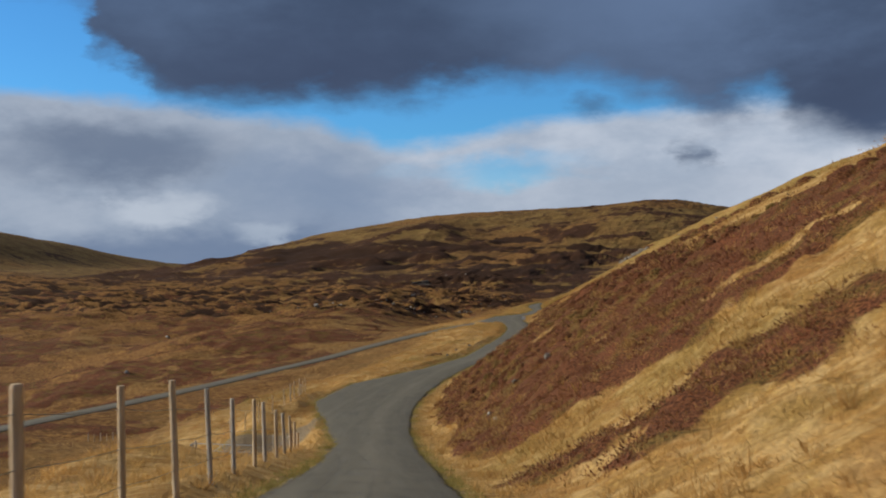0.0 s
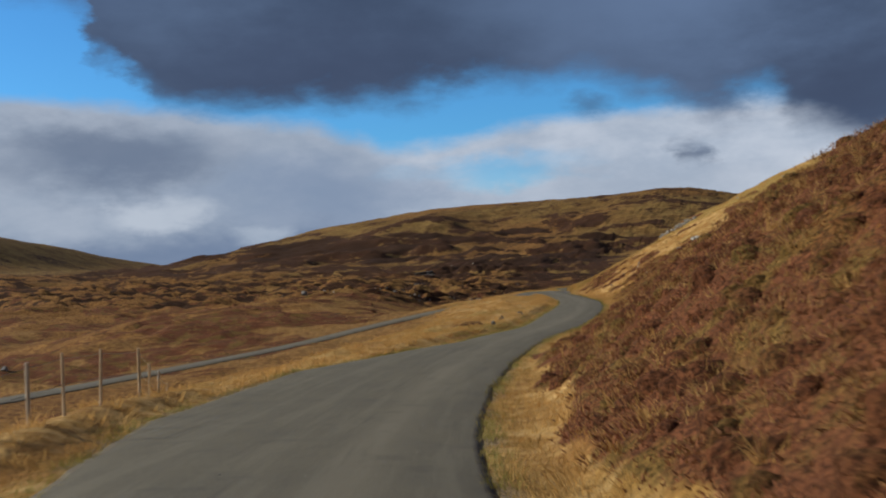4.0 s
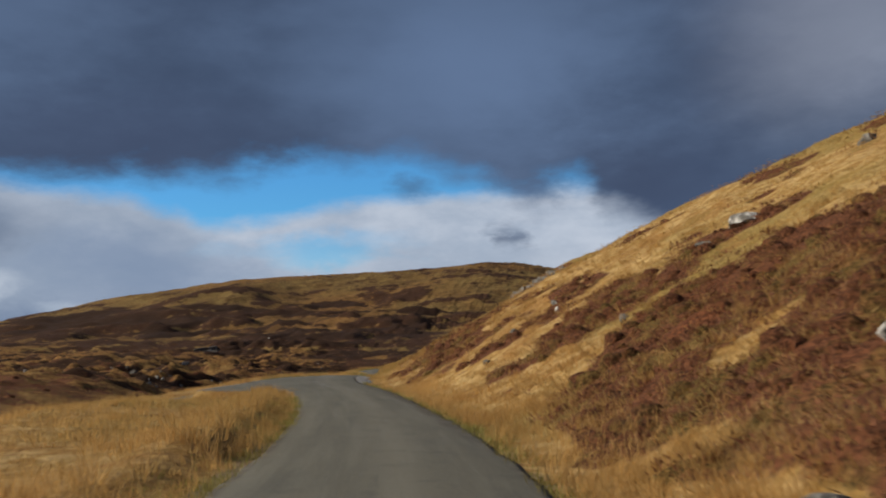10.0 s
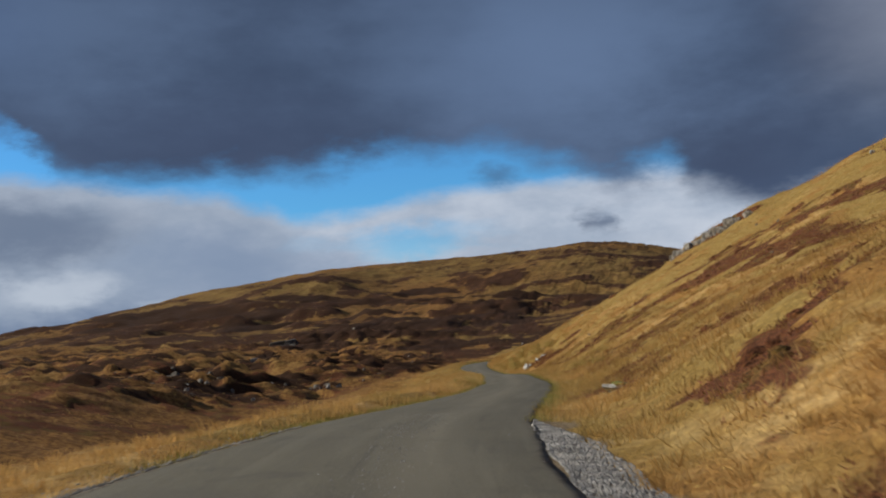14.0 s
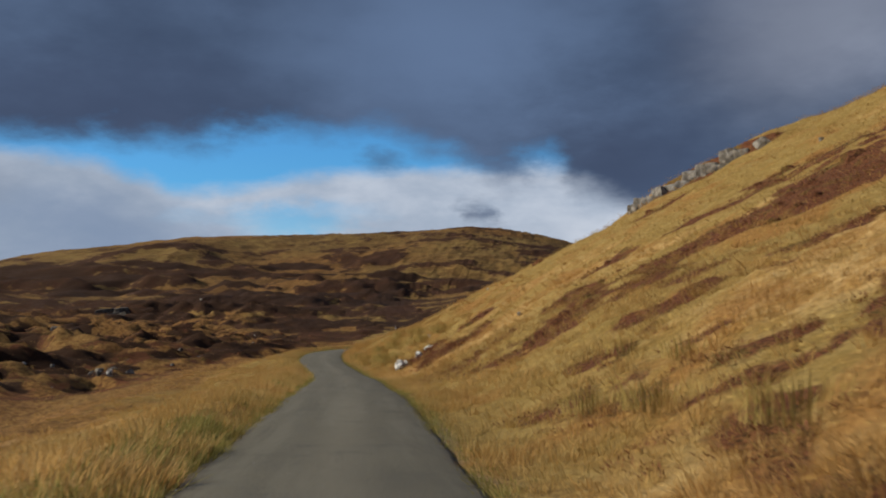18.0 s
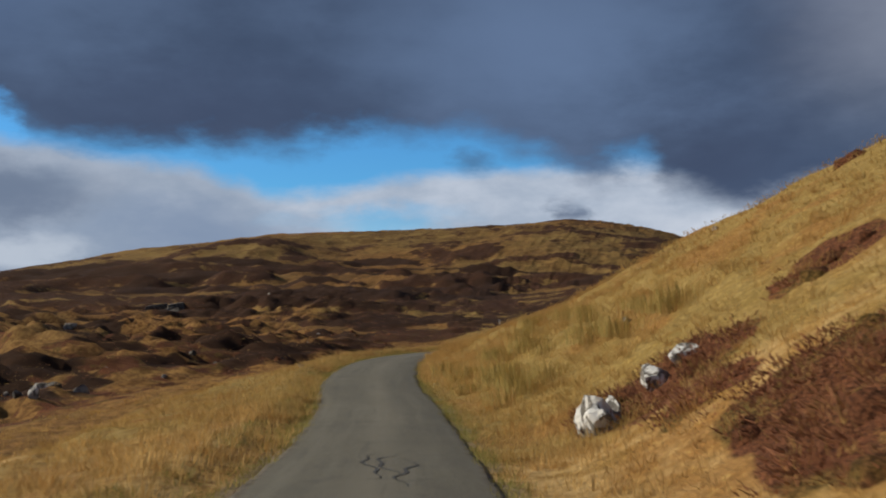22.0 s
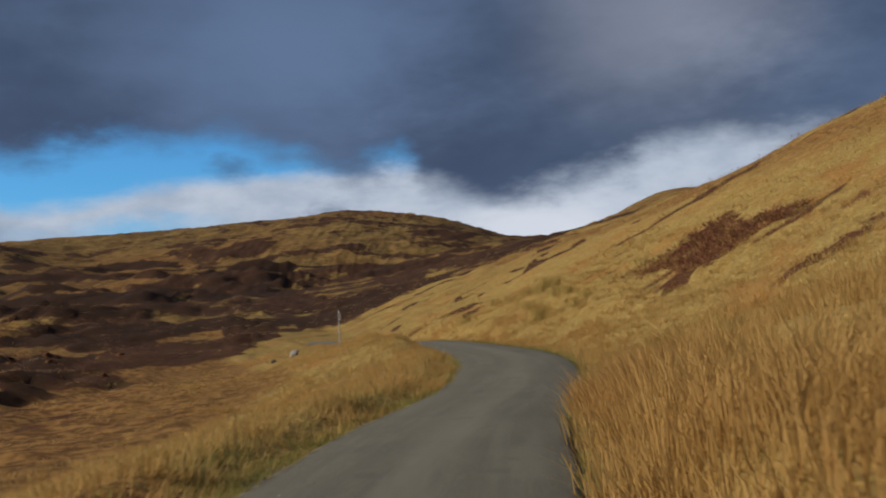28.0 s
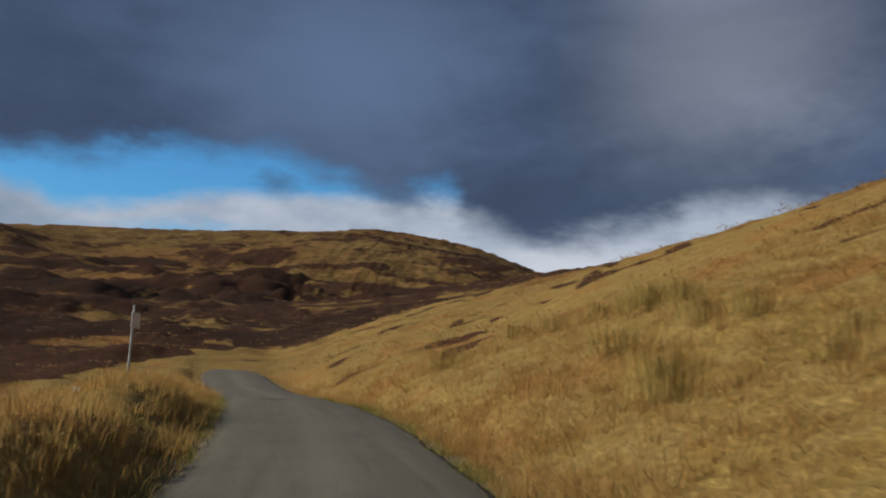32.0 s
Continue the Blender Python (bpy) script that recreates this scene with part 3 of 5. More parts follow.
MATS_HIGH = [(-61.3, 318.0, 1.2, 2.4), (-57.0, 334.8, 5.5, 1.3), (-52.0, 337.5, 3.0, 1.2), (-64.4, 311.4, 0.6, 1.0), (-41.0, 216.7, 1.4, 3.0), (-44.6, 243.0, 1.5, 2.5),
             (-30.6, 131.0, 1.0, 1.6), (-28.6, 122.5, 1.4, 1.8), (-29.8, 134.0, 1.2, 1.8), (-33.6, 138.5, 1.0, 1.4), (-31.0, 143.0, 1.2, 2.0)]
# heather on the near side of the lower road
MATS_LOW = [(-41.6, 66.5, 2.2, 5.0), (-43.0, 56.5, 2.4, 2.6), (-30.3, 83.3, 0.8, 1.2), (-36.5, 60.5, 1.2, 3.0), (-46.0, 47.0, 3.0, 4.0)]
# dark heather on the knolls of the far hill and below it
KNOLLS = [(-131, 525, 13, 42), (-133, 452, 8, 30), (-163, 494, 15, 38), (-150, 438, 11, 20), (-246, 577, 20, 20), (-232, 525, 20, 30), (-156, 422, 10, 12),
          (-101, 352, 8, 34), (-112, 392, 10, 15), (-86, 404, 11, 24), (-130, 612, 18, 10), (-91, 566, 14, 10), (-209, 676, 22, 12), (-278, 640, 50, 9), (-300, 570, 42, 42), (-108, 470, 12, 26),
          (-190, 560, 10, 14), (-93, 301, 4, 8), (-121, 422, 8, 12), (-142, 440, 9, 14), (-141, 417, 7, 7), (-148, 398, 9, 6), (-94, 374, 4.5, 14), (-345, 640, 50, 40), (-62, 430, 10, 18), (-176, 610, 16, 9), (-215, 630, 14, 8)]


def mounds(x, y):
    """Rounded knolls on the far hill, higher on its lower flank."""
    lump = smooth(0.0, 0.62, fbm(x, y * 1.15, 27, 3, 12))
    return lump * (3.2 - 2.6 * smooth(520, 780, y)) + (1.5 - 0.9 * smooth(600, 820, y)) * fbm(x, y, 12, 4, 13)


def relief(x, y, v):
    right = smooth(1.9, 6, v)
    out = right * (0.16 * fbm(x, y, 3.5, 3, 3) + (0.1 + 0.5 * smooth(6, 45, v)) * fbm(x, y, 14, 4, 4))
    over = left_edge(y) - v
    left = smooth(0.5, 5, over)
    lumps = np.abs(fbm(x, y, 13, 6, 6))
    over_far = over - 9 * smooth(262, 240, y) * smooth(160, 180, y)
    rough_moor = smooth(14, 34, over_far) * (0.35 + 0.65 * smooth(170, 250, y)) * (1 - smooth(380, 520, y))
    out = out + left * (0.13 * fbm(x, y, 3.2, 3, 7) + 0.3 * smooth(3, 12, over) * fbm(x, y, 11, 3, 8))
    hummocks = np.abs(fbm(x, y, 5.5, 5, 14))
    out = out + rough_moor * (3.0 * (0.42 - lumps) + 1.1 * fbm(x, y, 30, 3, 9) + 1.8 * (0.35 - hummocks))
    tussock = 0.2 * np.abs(fbm(x, y, 1.6, 3, 15)) * (right + left) * smooth(90, 40, np.abs(v))
    out = out + tussock
    # heather stands in rounded cushions above the turf
    cushions = smooth(0.35, 0.8, heather_cover(x, y, v)) * smooth(400, 340, y) * smooth(120, 60, np.abs(v))
    out = out + cushions * smooth(150, 120, y) * smooth(14, 9, v) * (0.06 + 0.3 * np.abs(fbm(x, y, 2.2, 2, 18)))
    far = smooth(430, 560, y)
    out = out + far * (1 - smooth(-30, 30, v) * (1 - smooth(520, 700, y)) * 0.6) * ((3.5 - 2.0 * smooth(600, 850, y)) * fbm(x, y, 95, 3, 11) + mounds(x, y)) + smooth(380, 430, y) * 0.8 * np.abs(fbm(x, y, 5, 3, 39))
    hag = smooth(13, 20, over_far) * smooth(215, 240, y) * smooth(400, 340, y)
    out = out + hag * (0.6 * fbm(x, y, 2.6, 4, 19) - 0.5 * smooth(0.05, 0.3, fbm(x, y, 7.5, 3, 20)))
    # verge: a low lip of turf beside the tarmac, a shallow ditch on the hill side
    by_road = smooth(372, 345, y)
    out = out + by_road * 0.22 * np.exp(-((over - 1.0) / 0.6) ** 2) * (0.4 + 0.6 * vnoise(x / 3, y / 3, 5))
    out = out - by_road * 0.05 * np.exp(-((v - 1.95) / 0.3) ** 2)
    # turf bank that hides the lower road, and knolls under the far heather
    out = out + (0.45 * smooth(52, 62, y) + 0.5 * smooth(78, 90, y)) * smooth(134, 122, y) * np.exp(-((over - 6.6) / 3.6) ** 2)
    out = out + 1.6 * patch(x, y, KNOLLS[:7], 0.6) + 0.9 * patch(x, y, KNOLLS[7:9] + KNOLLS[17:22], 0.6)
    out = out + 0.14 * smooth(112, 124, y) * smooth(139, 133, y) * np.exp(-((over - 3.6) / 2.6) ** 2)
    # hollow beside the gate
    out = out - 0.5 * np.clip(-v - 1.9, 0, 4.4) * smooth(20, 31, y) * smooth(48, 37, y) * smooth(34, 9, over)
    out = out - 0.7 * smooth(-1.5, 3.0, over) * smooth(36, 44, y) * smooth(72, 58, y) * smooth(30, 10, over)
    out = out - 0.45 * np.exp(-((v + 3.3) / 1.5) ** 2) * smooth(25, 30, y) * smooth(38, 35, y)
    out = out + 0.72 * np.exp(-((v + 6.0) / 1.9) ** 2) * smooth(33.2, 36, y) * smooth(48, 44, y)
    out = out + 0.3 * np.exp(-((v + 7.0) / 1.2) ** 2) * smooth(30, 32, y) * smooth(35, 33.5, y)
    # step in the slope under the crag
    behind, across = (x + 41.5) * 0.586 + (y - 249.6) * 0.81, (x + 41.5) * 0.81 - (y - 249.6) * 0.586
    out = out + 0.9 * np.exp(-((across + 1) / 5.8) ** 4) * smooth(-0.7, 0.2, behind) * np.exp(-(np.clip(behind, 0, None) / 7) ** 2)
    out = out + 0.5 * smooth(262, 270, y) * smooth(294, 286, y) * smooth(1.6, 2.6, v) * smooth(9, 4, v)
    # turf bank on the bend
    bank = smooth(309, 316, y) * smooth(332, 325, y) * smooth(0.3, 1.6, over) * smooth(11, 5, over)
    out = out + 0.5 * smooth(316, 326, y) * smooth(362, 350, y) * smooth(1.8, 3.4, v) * smooth(10, 4, v)
    out = out + 0.45 * bank * (0.8 + 0.4 * fbm(x, y, 4, 2, 16))
    return out


def ground_z(x, y):
    x, y = np.broadcast_arrays(np.asarray(x, float), np.asarray(y, float))
    v = lateral(x, y)
    z = land(x, y) + relief(x, y, v)
    zr = road_frame(y)[1]
    pad = smooth(0.9, 0.25, np.maximum(v - 1.5, left_edge(y) - v)) * smooth(372, 352, y)
    z = z * (1 - pad) + (zr - 0.02) * pad
    lx, lz, lc = low_road(y)
    d = np.abs(x - lx) * lc
    w = (1 - smooth(1.6, 6.0, d)) * (1 - smooth(148, 153, y)) * (1 - pad)
    return z * (1 - w) + (lz - 0.04) * w


def drifts(x, y, v):
    """Loose drifts of heather on the grass slopes."""
    thin = 1 - 0.92 * smooth(226, 236, y) * (1 - np.exp(-((v - 10) / 5) ** 2 - ((y - 312) / 8) ** 2))
    return smooth(0.1, 0.38, 0.68 * fbm(x, y, 2.8, 3, 28) + 0.5 * fbm(x, y, 14, 3, 29) + 0.03 * smooth(26, 10, v) * smooth(195, 215, y) + 0.05 * smooth(14, 6, v) * smooth(150, 158, y) * smooth(200, 190, y) - 0.13 * smooth(186, 194, y) * smooth(240, 228, y) * smooth(15, 11, v)) * smooth(115, 135, y) * thin


def heather_cover(x, y, v):
    """How much of the ground is heather, 0 to 1."""
    spread = np.interp(y, [-60, 2, 6, 10, 13, 15, 18, 19.5, 22, 24, 31, 60, 105, 120, 130, 136, 150, 160, 185, 215, 240, 252, 285, 294, 312, 320, 345, 420, 480, 1000],
                       [0.36, 0.4, 0.56, 0.52, 0.46, 0.68, 0.66, 0.16, 0.16, 0.8, 0.86, 0.86, 0.84, 0.62, 0.36, 0.36, 0.34, 0.24, 0.19, 0.2, 0.12, 0.12, 0.12, 0.22, 0.24, 0.16, 0.3, 0.36, 0.5, 0.46])
    spread = spread - 0.14 * smooth(12, 20, v) * smooth(124, 135, y) * smooth(215, 200, y) - 0.2 * smooth(34, 48, v) * smooth(100, 130, y)
    spread = spread + 0.3 * smooth(5, 9, v) * smooth(106, 112, y) * smooth(128, 124, y) - 0.22 * smooth(6, 3, v) * smooth(88, 98, y) * smooth(125, 115, y)
    spread = spread - 0.7 * np.exp(-((y - 39) / 7) ** 4) * smooth(8, 15, v + 3 * fbm(x, y, 5, 3, 38))
    spread = spread + 0.32 * np.exp(-((v - 7) / 4.5) ** 2 - ((y - 133) / 6) ** 2)
    spread = spread + 0.22 * np.exp(-((v - 6) / 4) ** 2 - ((y - 144) / 7) ** 2)
    spread = spread + 0.6 * np.exp(-((x + 58.1) / 1.7) ** 2 - ((y - 234.9) / 2.2) ** 2)
    spread = spread + 0.5 * np.exp(-(((x + 41.5) * 0.81 - (y - 249.6) * 0.586) / 7) ** 2 - (((y - 249.6) * 0.81 + (x + 41.5) * 0.586) / 2.4) ** 2)
    streak = 0.5 * fbm(x, y, 7, 4, 21) + 0.66 * fbm(x, y, 2.4, 3, 26)
    spread = spread + 0.5 * np.exp(-((v - 5.4) / 2.0) ** 2 - ((y - 229) / 3.0) ** 2) - 0.12 * smooth(204, 210, y) * smooth(232, 224, y)
    right = np.maximum(smooth(-0.2, 0.2, spread - 0.5 + 0.5 * streak), 0.68 * drifts(x, y, v)) * smooth(1.9, 3.4 + smooth(120, 150, y), v + 1.0 * fbm(x, y, 4, 2, 23))
    right = np.maximum(right, 0.95 * np.maximum(patch(x, y, MATS), patch(x, y, MATS_HIGH)))
    low_mats = patch(x, y, MATS_LOW)
    over = left_edge(y) - v
    over = over - 9 * smooth(262, 240, y) * smooth(160, 180, y)
    wild = np.interp(over, [0, 10, 16, 26, 60, 200], [0.05, 0.15, 0.44, 0.6, 0.55, 0.5]) + 0.04 * smooth(210, 240, y) * smooth(14, 24, over) + 0.34 * smooth(262, 300, y) * smooth(340, 320, y) * smooth(13, 24, over) - 0.1 * smooth(190, 150, y)
    wild = wild - 0.6 * smooth(0.2, 0.06, np.abs(fbm(x, y, 5.5, 3, 14))) * smooth(200, 235, y) * smooth(13, 20, over)
    left = smooth(-0.18, 0.14, wild - 0.5 + 0.36 * fbm(x, y, 15, 4, 24) + 0.26 * fbm(x, y, 4.5, 3, 27)) * smooth(8, 16, over)
    lump = smooth(0.05, 0.45, fbm(x, y * 1.15, 27, 3, 12))
    far = np.clip(0.38 + 0.5 * lump * (1 - 0.6 * smooth(560, 780, y)) + 0.25 * fbm(x, y * 0.7, 60, 3, 25) + 0.14 * smooth(640, 500, y) - 0.14 * smooth(620, 840, y) + 0.08 * smooth(480, 400, y) * smooth(10, -20, v), 0, 1)
    far = 0.16 + 0.5 * smooth(0.3, 0.72, far + 0.2 * fbm(x, y, 10, 4, 72))
    far = np.maximum(far, patch(x, y, KNOLLS, 0.25))
    side = smooth(-0.01, 0.01, v)
    left = np.where(y > 205, np.minimum(left, 0.62 + 0.25 * fbm(x, y, 6, 3, 73)), left)
    left = np.maximum(left, low_mats)
    out = right * side + left * (1 - side)
    w = smooth(345, 430, y)
    return np.maximum(out * (1 - w) + far * w, patch(x, y, KNOLLS[7:10] + KNOLLS[17:23], 0.25))


def bog_cover(x, y, v):
    over = left_edge(y) - v
    near = smooth(3.5, 8, over + 2 * fbm(x, y, 9, 3, 31)) * smooth(150, 200, y) * smooth(-0.6, 0.1, fbm(x, y, 22, 3, 32) + 0.35) * (1 - 0.7 * smooth(13, 22, over))
    wide = (0.75 + 0.2 * smooth(150, 60, y)) * smooth(-0.35, 0.25, fbm(x, y, 24, 4, 33)) * smooth(10, 22, over)
    hill = 0.25 * smooth(0.2, 0.6, fbm(x, y, 12, 3, 34)) + 0.5 * smooth(400, 430, y)
    hill = np.maximum(hill, 0.75 * smooth(285, 330, y) * smooth(9, 26, v) * smooth(-0.4, 0.3, fbm(x, y, 9, 3, 40)))
    w = smooth(-0.01, 0.01, v) * smooth(430, 400, y) + 0.3 * smooth(400, 430, y)
    out = np.maximum(near, wide) * (1 - w) + hill * w
    out = np.maximum(out, 0.95 * smooth(38, 70, over + 14 * fbm(x, y, 40, 3, 36)) * smooth(0.5, -0.1, fbm(x, y, 18, 3, 37)))
    # on the far hill the rust cover also stands in for cloud shade
    f = smooth(380, 440, y)
    out = np.maximum(out, f * 0.8 * smooth(-230, -300, x))
    return np.clip(out * (1 - f) + f * (0.48 - 0.2 * smooth(600, 800, y) + 0.45 * fbm(x, y, 70, 4, 35)), 0, 1)


def sheet(name, X, Y, Z, mat, attrs=None, smooth_shade=True):
    """A grid of quads as one mesh, with point attributes."""
    me = bpy.data.meshes.new(name)
    n, k = X.shape
    idx = np.arange(n * k).reshape(n, k)
    faces = np.stack([idx[:-1, :-1], idx[:-1, 1:], idx[1:, 1:], idx[1:, :-1]], -1).reshape(-1, 4)
    fill_mesh(me, np.stack([X, Y, Z], -1).reshape(-1, 3), faces, smooth_shade)
    for key, values in (attrs or {}).items():
        me.attributes.new(key, "FLOAT", "POINT").data.foreach_set("value", np.asarray(values, np.float32).ravel())
    me.materials.append(mat)
    return me


def fill_mesh(me, verts, faces, smooth_shade=False):
    """Fast mesh from arrays; all faces have the same number of corners."""
    verts, faces = np.asarray(verts, np.float32), np.asarray(faces, np.int32)
    me.vertices.add(len(verts))
    me.vertices.foreach_set("co", verts.ravel())
    me.loops.add(faces.size)
    me.loops.foreach_set("vertex_index", faces.ravel())
    me.polygons.add(len(faces))
    me.polygons.foreach_set("loop_start", np.arange(0, faces.size, faces.shape[1], dtype=np.int32))
    me.polygons.foreach_set("use_smooth", np.full(len(faces), smooth_shade))
    me.update(calc_edges=True)


def spaced(runs):
    out = []
    for a, b, s in runs:
        out += list(np.arange(a, b - s * 0.3, s))
    return np.array(out + [runs[-1][1]])


ys = spaced([(-600, -60, 30), (-60, -8, 2), (-8, 330, 0.42), (330, 420, 1.5), (420, 960, 4.5), (960, 1400, 30), (1400, 4600, 250)])
vs = spaced([(-4400, -900, 250), (-900, -400, 20), (-400, -160, 5), (-160, -60, 2.2), (-60, -22, 0.9), (-22, -8, 0.6), (-8, -1, 0.25), (-1, 1, 0.5), (1, 10, 0.25), (10, 34, 0.6), (34, 80, 1.6), (80, 240, 6), (240, 900, 40), (900, 4400, 250)])
GY, GV = np.meshgrid(ys, vs, indexing="ij")
gx, gz, gc = road_frame(GY)
GX = gx + GV / gc
GVL = lateral(GX, GY)
GZ = ground_z(GX, GY)
side = np.maximum(GVL - 1.5, left_edge(GY) - GVL)
earth = smooth(0.45, 0.1, side) * smooth(366, 354, GY) * (0.35 + 0.65 * vnoise(GX * 0.9, GY * 0.9, 41))
hag_side = left_edge(GY) - GVL - 9 * smooth(262, 240, GY) * smooth(160, 180, GY)
# peat hags: mask follows the hollows, so their shade is coloured in too
peat = smooth(0.25, 0.5, np.maximum(np.abs(fbm(GX, GY, 5.5, 3, 14)), 1.3 * fbm(GX, GY, 7.5, 3, 20)) + 0.2 * fbm(GX, GY, 2.0, 3, 17)) * smooth(13, 22, hag_side) * smooth(215, 240, GY) * smooth(400, 340, GY)
dark = heather_cover(GX, GY, GVL)
# dense heather on left moor and far hill blackened; far cloud shade painted in
peat = np.maximum(peat, 0.75 * smooth(0.45, 0.85, dark) * np.maximum(smooth(12, 20, hag_side) * smooth(215, 240, GY), smooth(340, 400, GY)))


def track_cover(x, y):
    """Worn earth and gravel between the road and the field gate."""
    d = 9.0
    for (ax, ay), (bx, by) in (((-18.2, 43.0), (-19.3, 37.0)), ((-19.3, 37.0), (-19.0, 32.8))):
        t = np.clip(((x - ax) * (bx - ax) + (y - ay) * (by - ay)) / ((bx - ax) ** 2 + (by - ay) ** 2), 0, 1)
        d = np.minimum(d, np.hypot(x - ax - t * (bx - ax), y - ay - t * (by - ay)))
    return smooth(2.0, 1.0, d + 0.5 * fbm(x, y, 1.5, 3, 42))


earth = np.maximum(earth, track_cover(GX, GY))
earth = np.maximum(earth, smooth(2.4, 1.9, GVL + 0.4 * fbm(GX, GY, 1.5, 2, 43)) * smooth(1.2, 1.5, GVL) * smooth(144, 148, GY) * smooth(163, 157, GY))
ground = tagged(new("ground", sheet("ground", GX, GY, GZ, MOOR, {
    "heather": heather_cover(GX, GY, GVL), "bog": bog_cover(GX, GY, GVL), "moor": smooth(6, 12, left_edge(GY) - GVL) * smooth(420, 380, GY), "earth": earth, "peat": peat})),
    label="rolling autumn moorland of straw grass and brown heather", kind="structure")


# ---- roads ----
def ribbon(name, ry, centre, left, right, label, cols=15):
    cx, cz, cc = centre(ry)
    u = np.concatenate([[0, 0.006], np.linspace(0.03, 0.97, cols - 4), [0.994, 1]])
    cols = len(u)
    wob_l, wob_r = 0.055 * fbm(ry, 0 * ry, 1.3, 4, 51), 0.055 * fbm(ry, 9 + 0 * ry, 1.3, 4, 52)
    lo, hi = left(ry) + wob_l, right(ry) + wob_r
    off = lo[:, None] + (hi - lo)[:, None] * u[None]
    X = cx[:, None] + off / cc[:, None]
    Y = np.repeat(ry[:, None], cols, 1)
    crown = 0.05 * (1 - (2 * u - 1) ** 2)[None]
    dist = np.minimum(off - lo[:, None], hi[:, None] - off)
    Z = cz[:, None] - 0.006 + 0.024 * smooth(0, 0.35, dist) + crown + 0.004 * fbm(X, Y, 2.5, 2, 53) - 0.1 * (dist < 1e-6)
    lane = np.exp(-((off - 0.05) / 0.32) ** 2) * (0.5 + 0.5 * vnoise(X * 0.6, Y * 0.15, 54))
    rim = np.maximum(smooth(0.34, 0.0, dist), smooth(0.75, 0.2, hi[:, None] - off + 0.25 * fbm(X, Y, 1.8, 3, 55)) * smooth(112, 122, Y) * smooth(147, 141, Y))
    me = sheet(name, X, Y, Z, ASPHALT, {"lane": lane, "rim": rim, "across": off, "along": Y})
    return tagged(new(name, me), label=label, kind="structure")


ribbon("road", np.arange(-70, 362, 0.4), road_frame, left_edge, lambda y: np.full_like(y, 1.5), "worn single-track tarmac road with crumbling edges", 21)
ribbon("road_lower", np.arange(-150, 150.5, 0.8), low_road, lambda y: np.full_like(y, -1.0), lambda y: np.full_like(y, 1.0), "lower tarmac road across the moor", 9)


# ---- grass, heather ----
def scatter(rng, zones, keep):
    """Plan points: zones of (y0, y1, v0, v1, count, scale); keep gives each one's chance."""
    xs, yy, sc = [], [], []
    for y0, y1, v0, v1, count, scale in zones:
        y = rng.uniform(y0, y1, count)
        v = rng.uniform(v0, v1, count)
        cx, cz, cc = road_frame(y)
        x = cx + v / cc
        v = lateral(x, y)
        lx, lz, lc = low_road(y)
        ok = (np.maximum(v - 1.62, left_edge(y) - v - 0.12) > 0) & ((np.abs(x - lx) * lc > 1.12) | (y > 152))
        ok &= (y < 145.5) | (y > 158) | (v < 0) | (v > 2.1)
        ok &= rng.random(count) < keep(x, y, v) * (1 - 0.9 * track_cover(x, y))
        xs.append(x[ok]); yy.append(y[ok]); sc.append(np.full(ok.sum(), scale))
    return np.concatenate(xs), np.concatenate(yy), np.concatenate(sc)


def blades(name, rng, x, y, scale, per, height, width, spread, lean, mat, label, bent=True):
    """Tufts of blades, all in one mesh."""
    z = ground_z(x, y) - 0.03
    n = len(x)
    hs = scale * height * rng.uniform(0.5, 1.2, n)
    X, Y, Z = (np.repeat(q, per) for q in (x, y, z))
    H = np.repeat(hs, per) * rng.uniform(0.5, 1.1, n * per)
    S = np.repeat(scale, per)
    a, r = rng.uniform(0, 2 * np.pi, n * per), np.sqrt(rng.random(n * per)) * spread * S
    X, Y = X + r * np.cos(a), Y + r * np.sin(a)
    tilt = rng.uniform(0.1, 1.0, n * per) * lean
    a2 = a + rng.normal(0, 0.7, n * per)
    lay_x, lay_y = (np.repeat(0.42 * min(lean, 1.2) * fbm(x, y, 1.6, 3, 80 + i), per) for i in (0, 1))
    dx, dy = np.cos(a2) * tilt + lay_x, np.sin(a2) * tilt + lay_y
    wa = rng.uniform(0, np.pi, n * per)
    wx, wy = np.cos(wa) * width * S / 2, np.sin(wa) * width * S / 2
    base = np.stack([X, Y, Z], 1)
    tip = base + np.stack([dx * H, dy * H, H * (1 - 0.3 * tilt**2)], 1)
    w = np.stack([wx, wy, 0 * wx], 1)
    me = bpy.data.meshes.new(name)
    if bent:
        mid = base + np.stack([dx * H * 0.35, dy * H * 0.35, H * 0.6], 1)
        k = np.arange(n * per)[:, None] * 5
        fill_mesh(me, np.stack([base - w, base + w, mid + w * 0.7, mid - w * 0.7, tip], 1).reshape(-1, 3),
                  np.concatenate([k + [0, 1, 2], k + [0, 2, 3], k + [3, 2, 4]], 0))
    else:
        k = np.arange(n * per)[:, None] * 3
        fill_mesh(me, np.stack([base - w, base + w, tip], 1).reshape(-1, 3), k + [0, 1, 2])
    me.materials.append(mat)
    return tagged(new(name, me), label=label, kind="stuff")


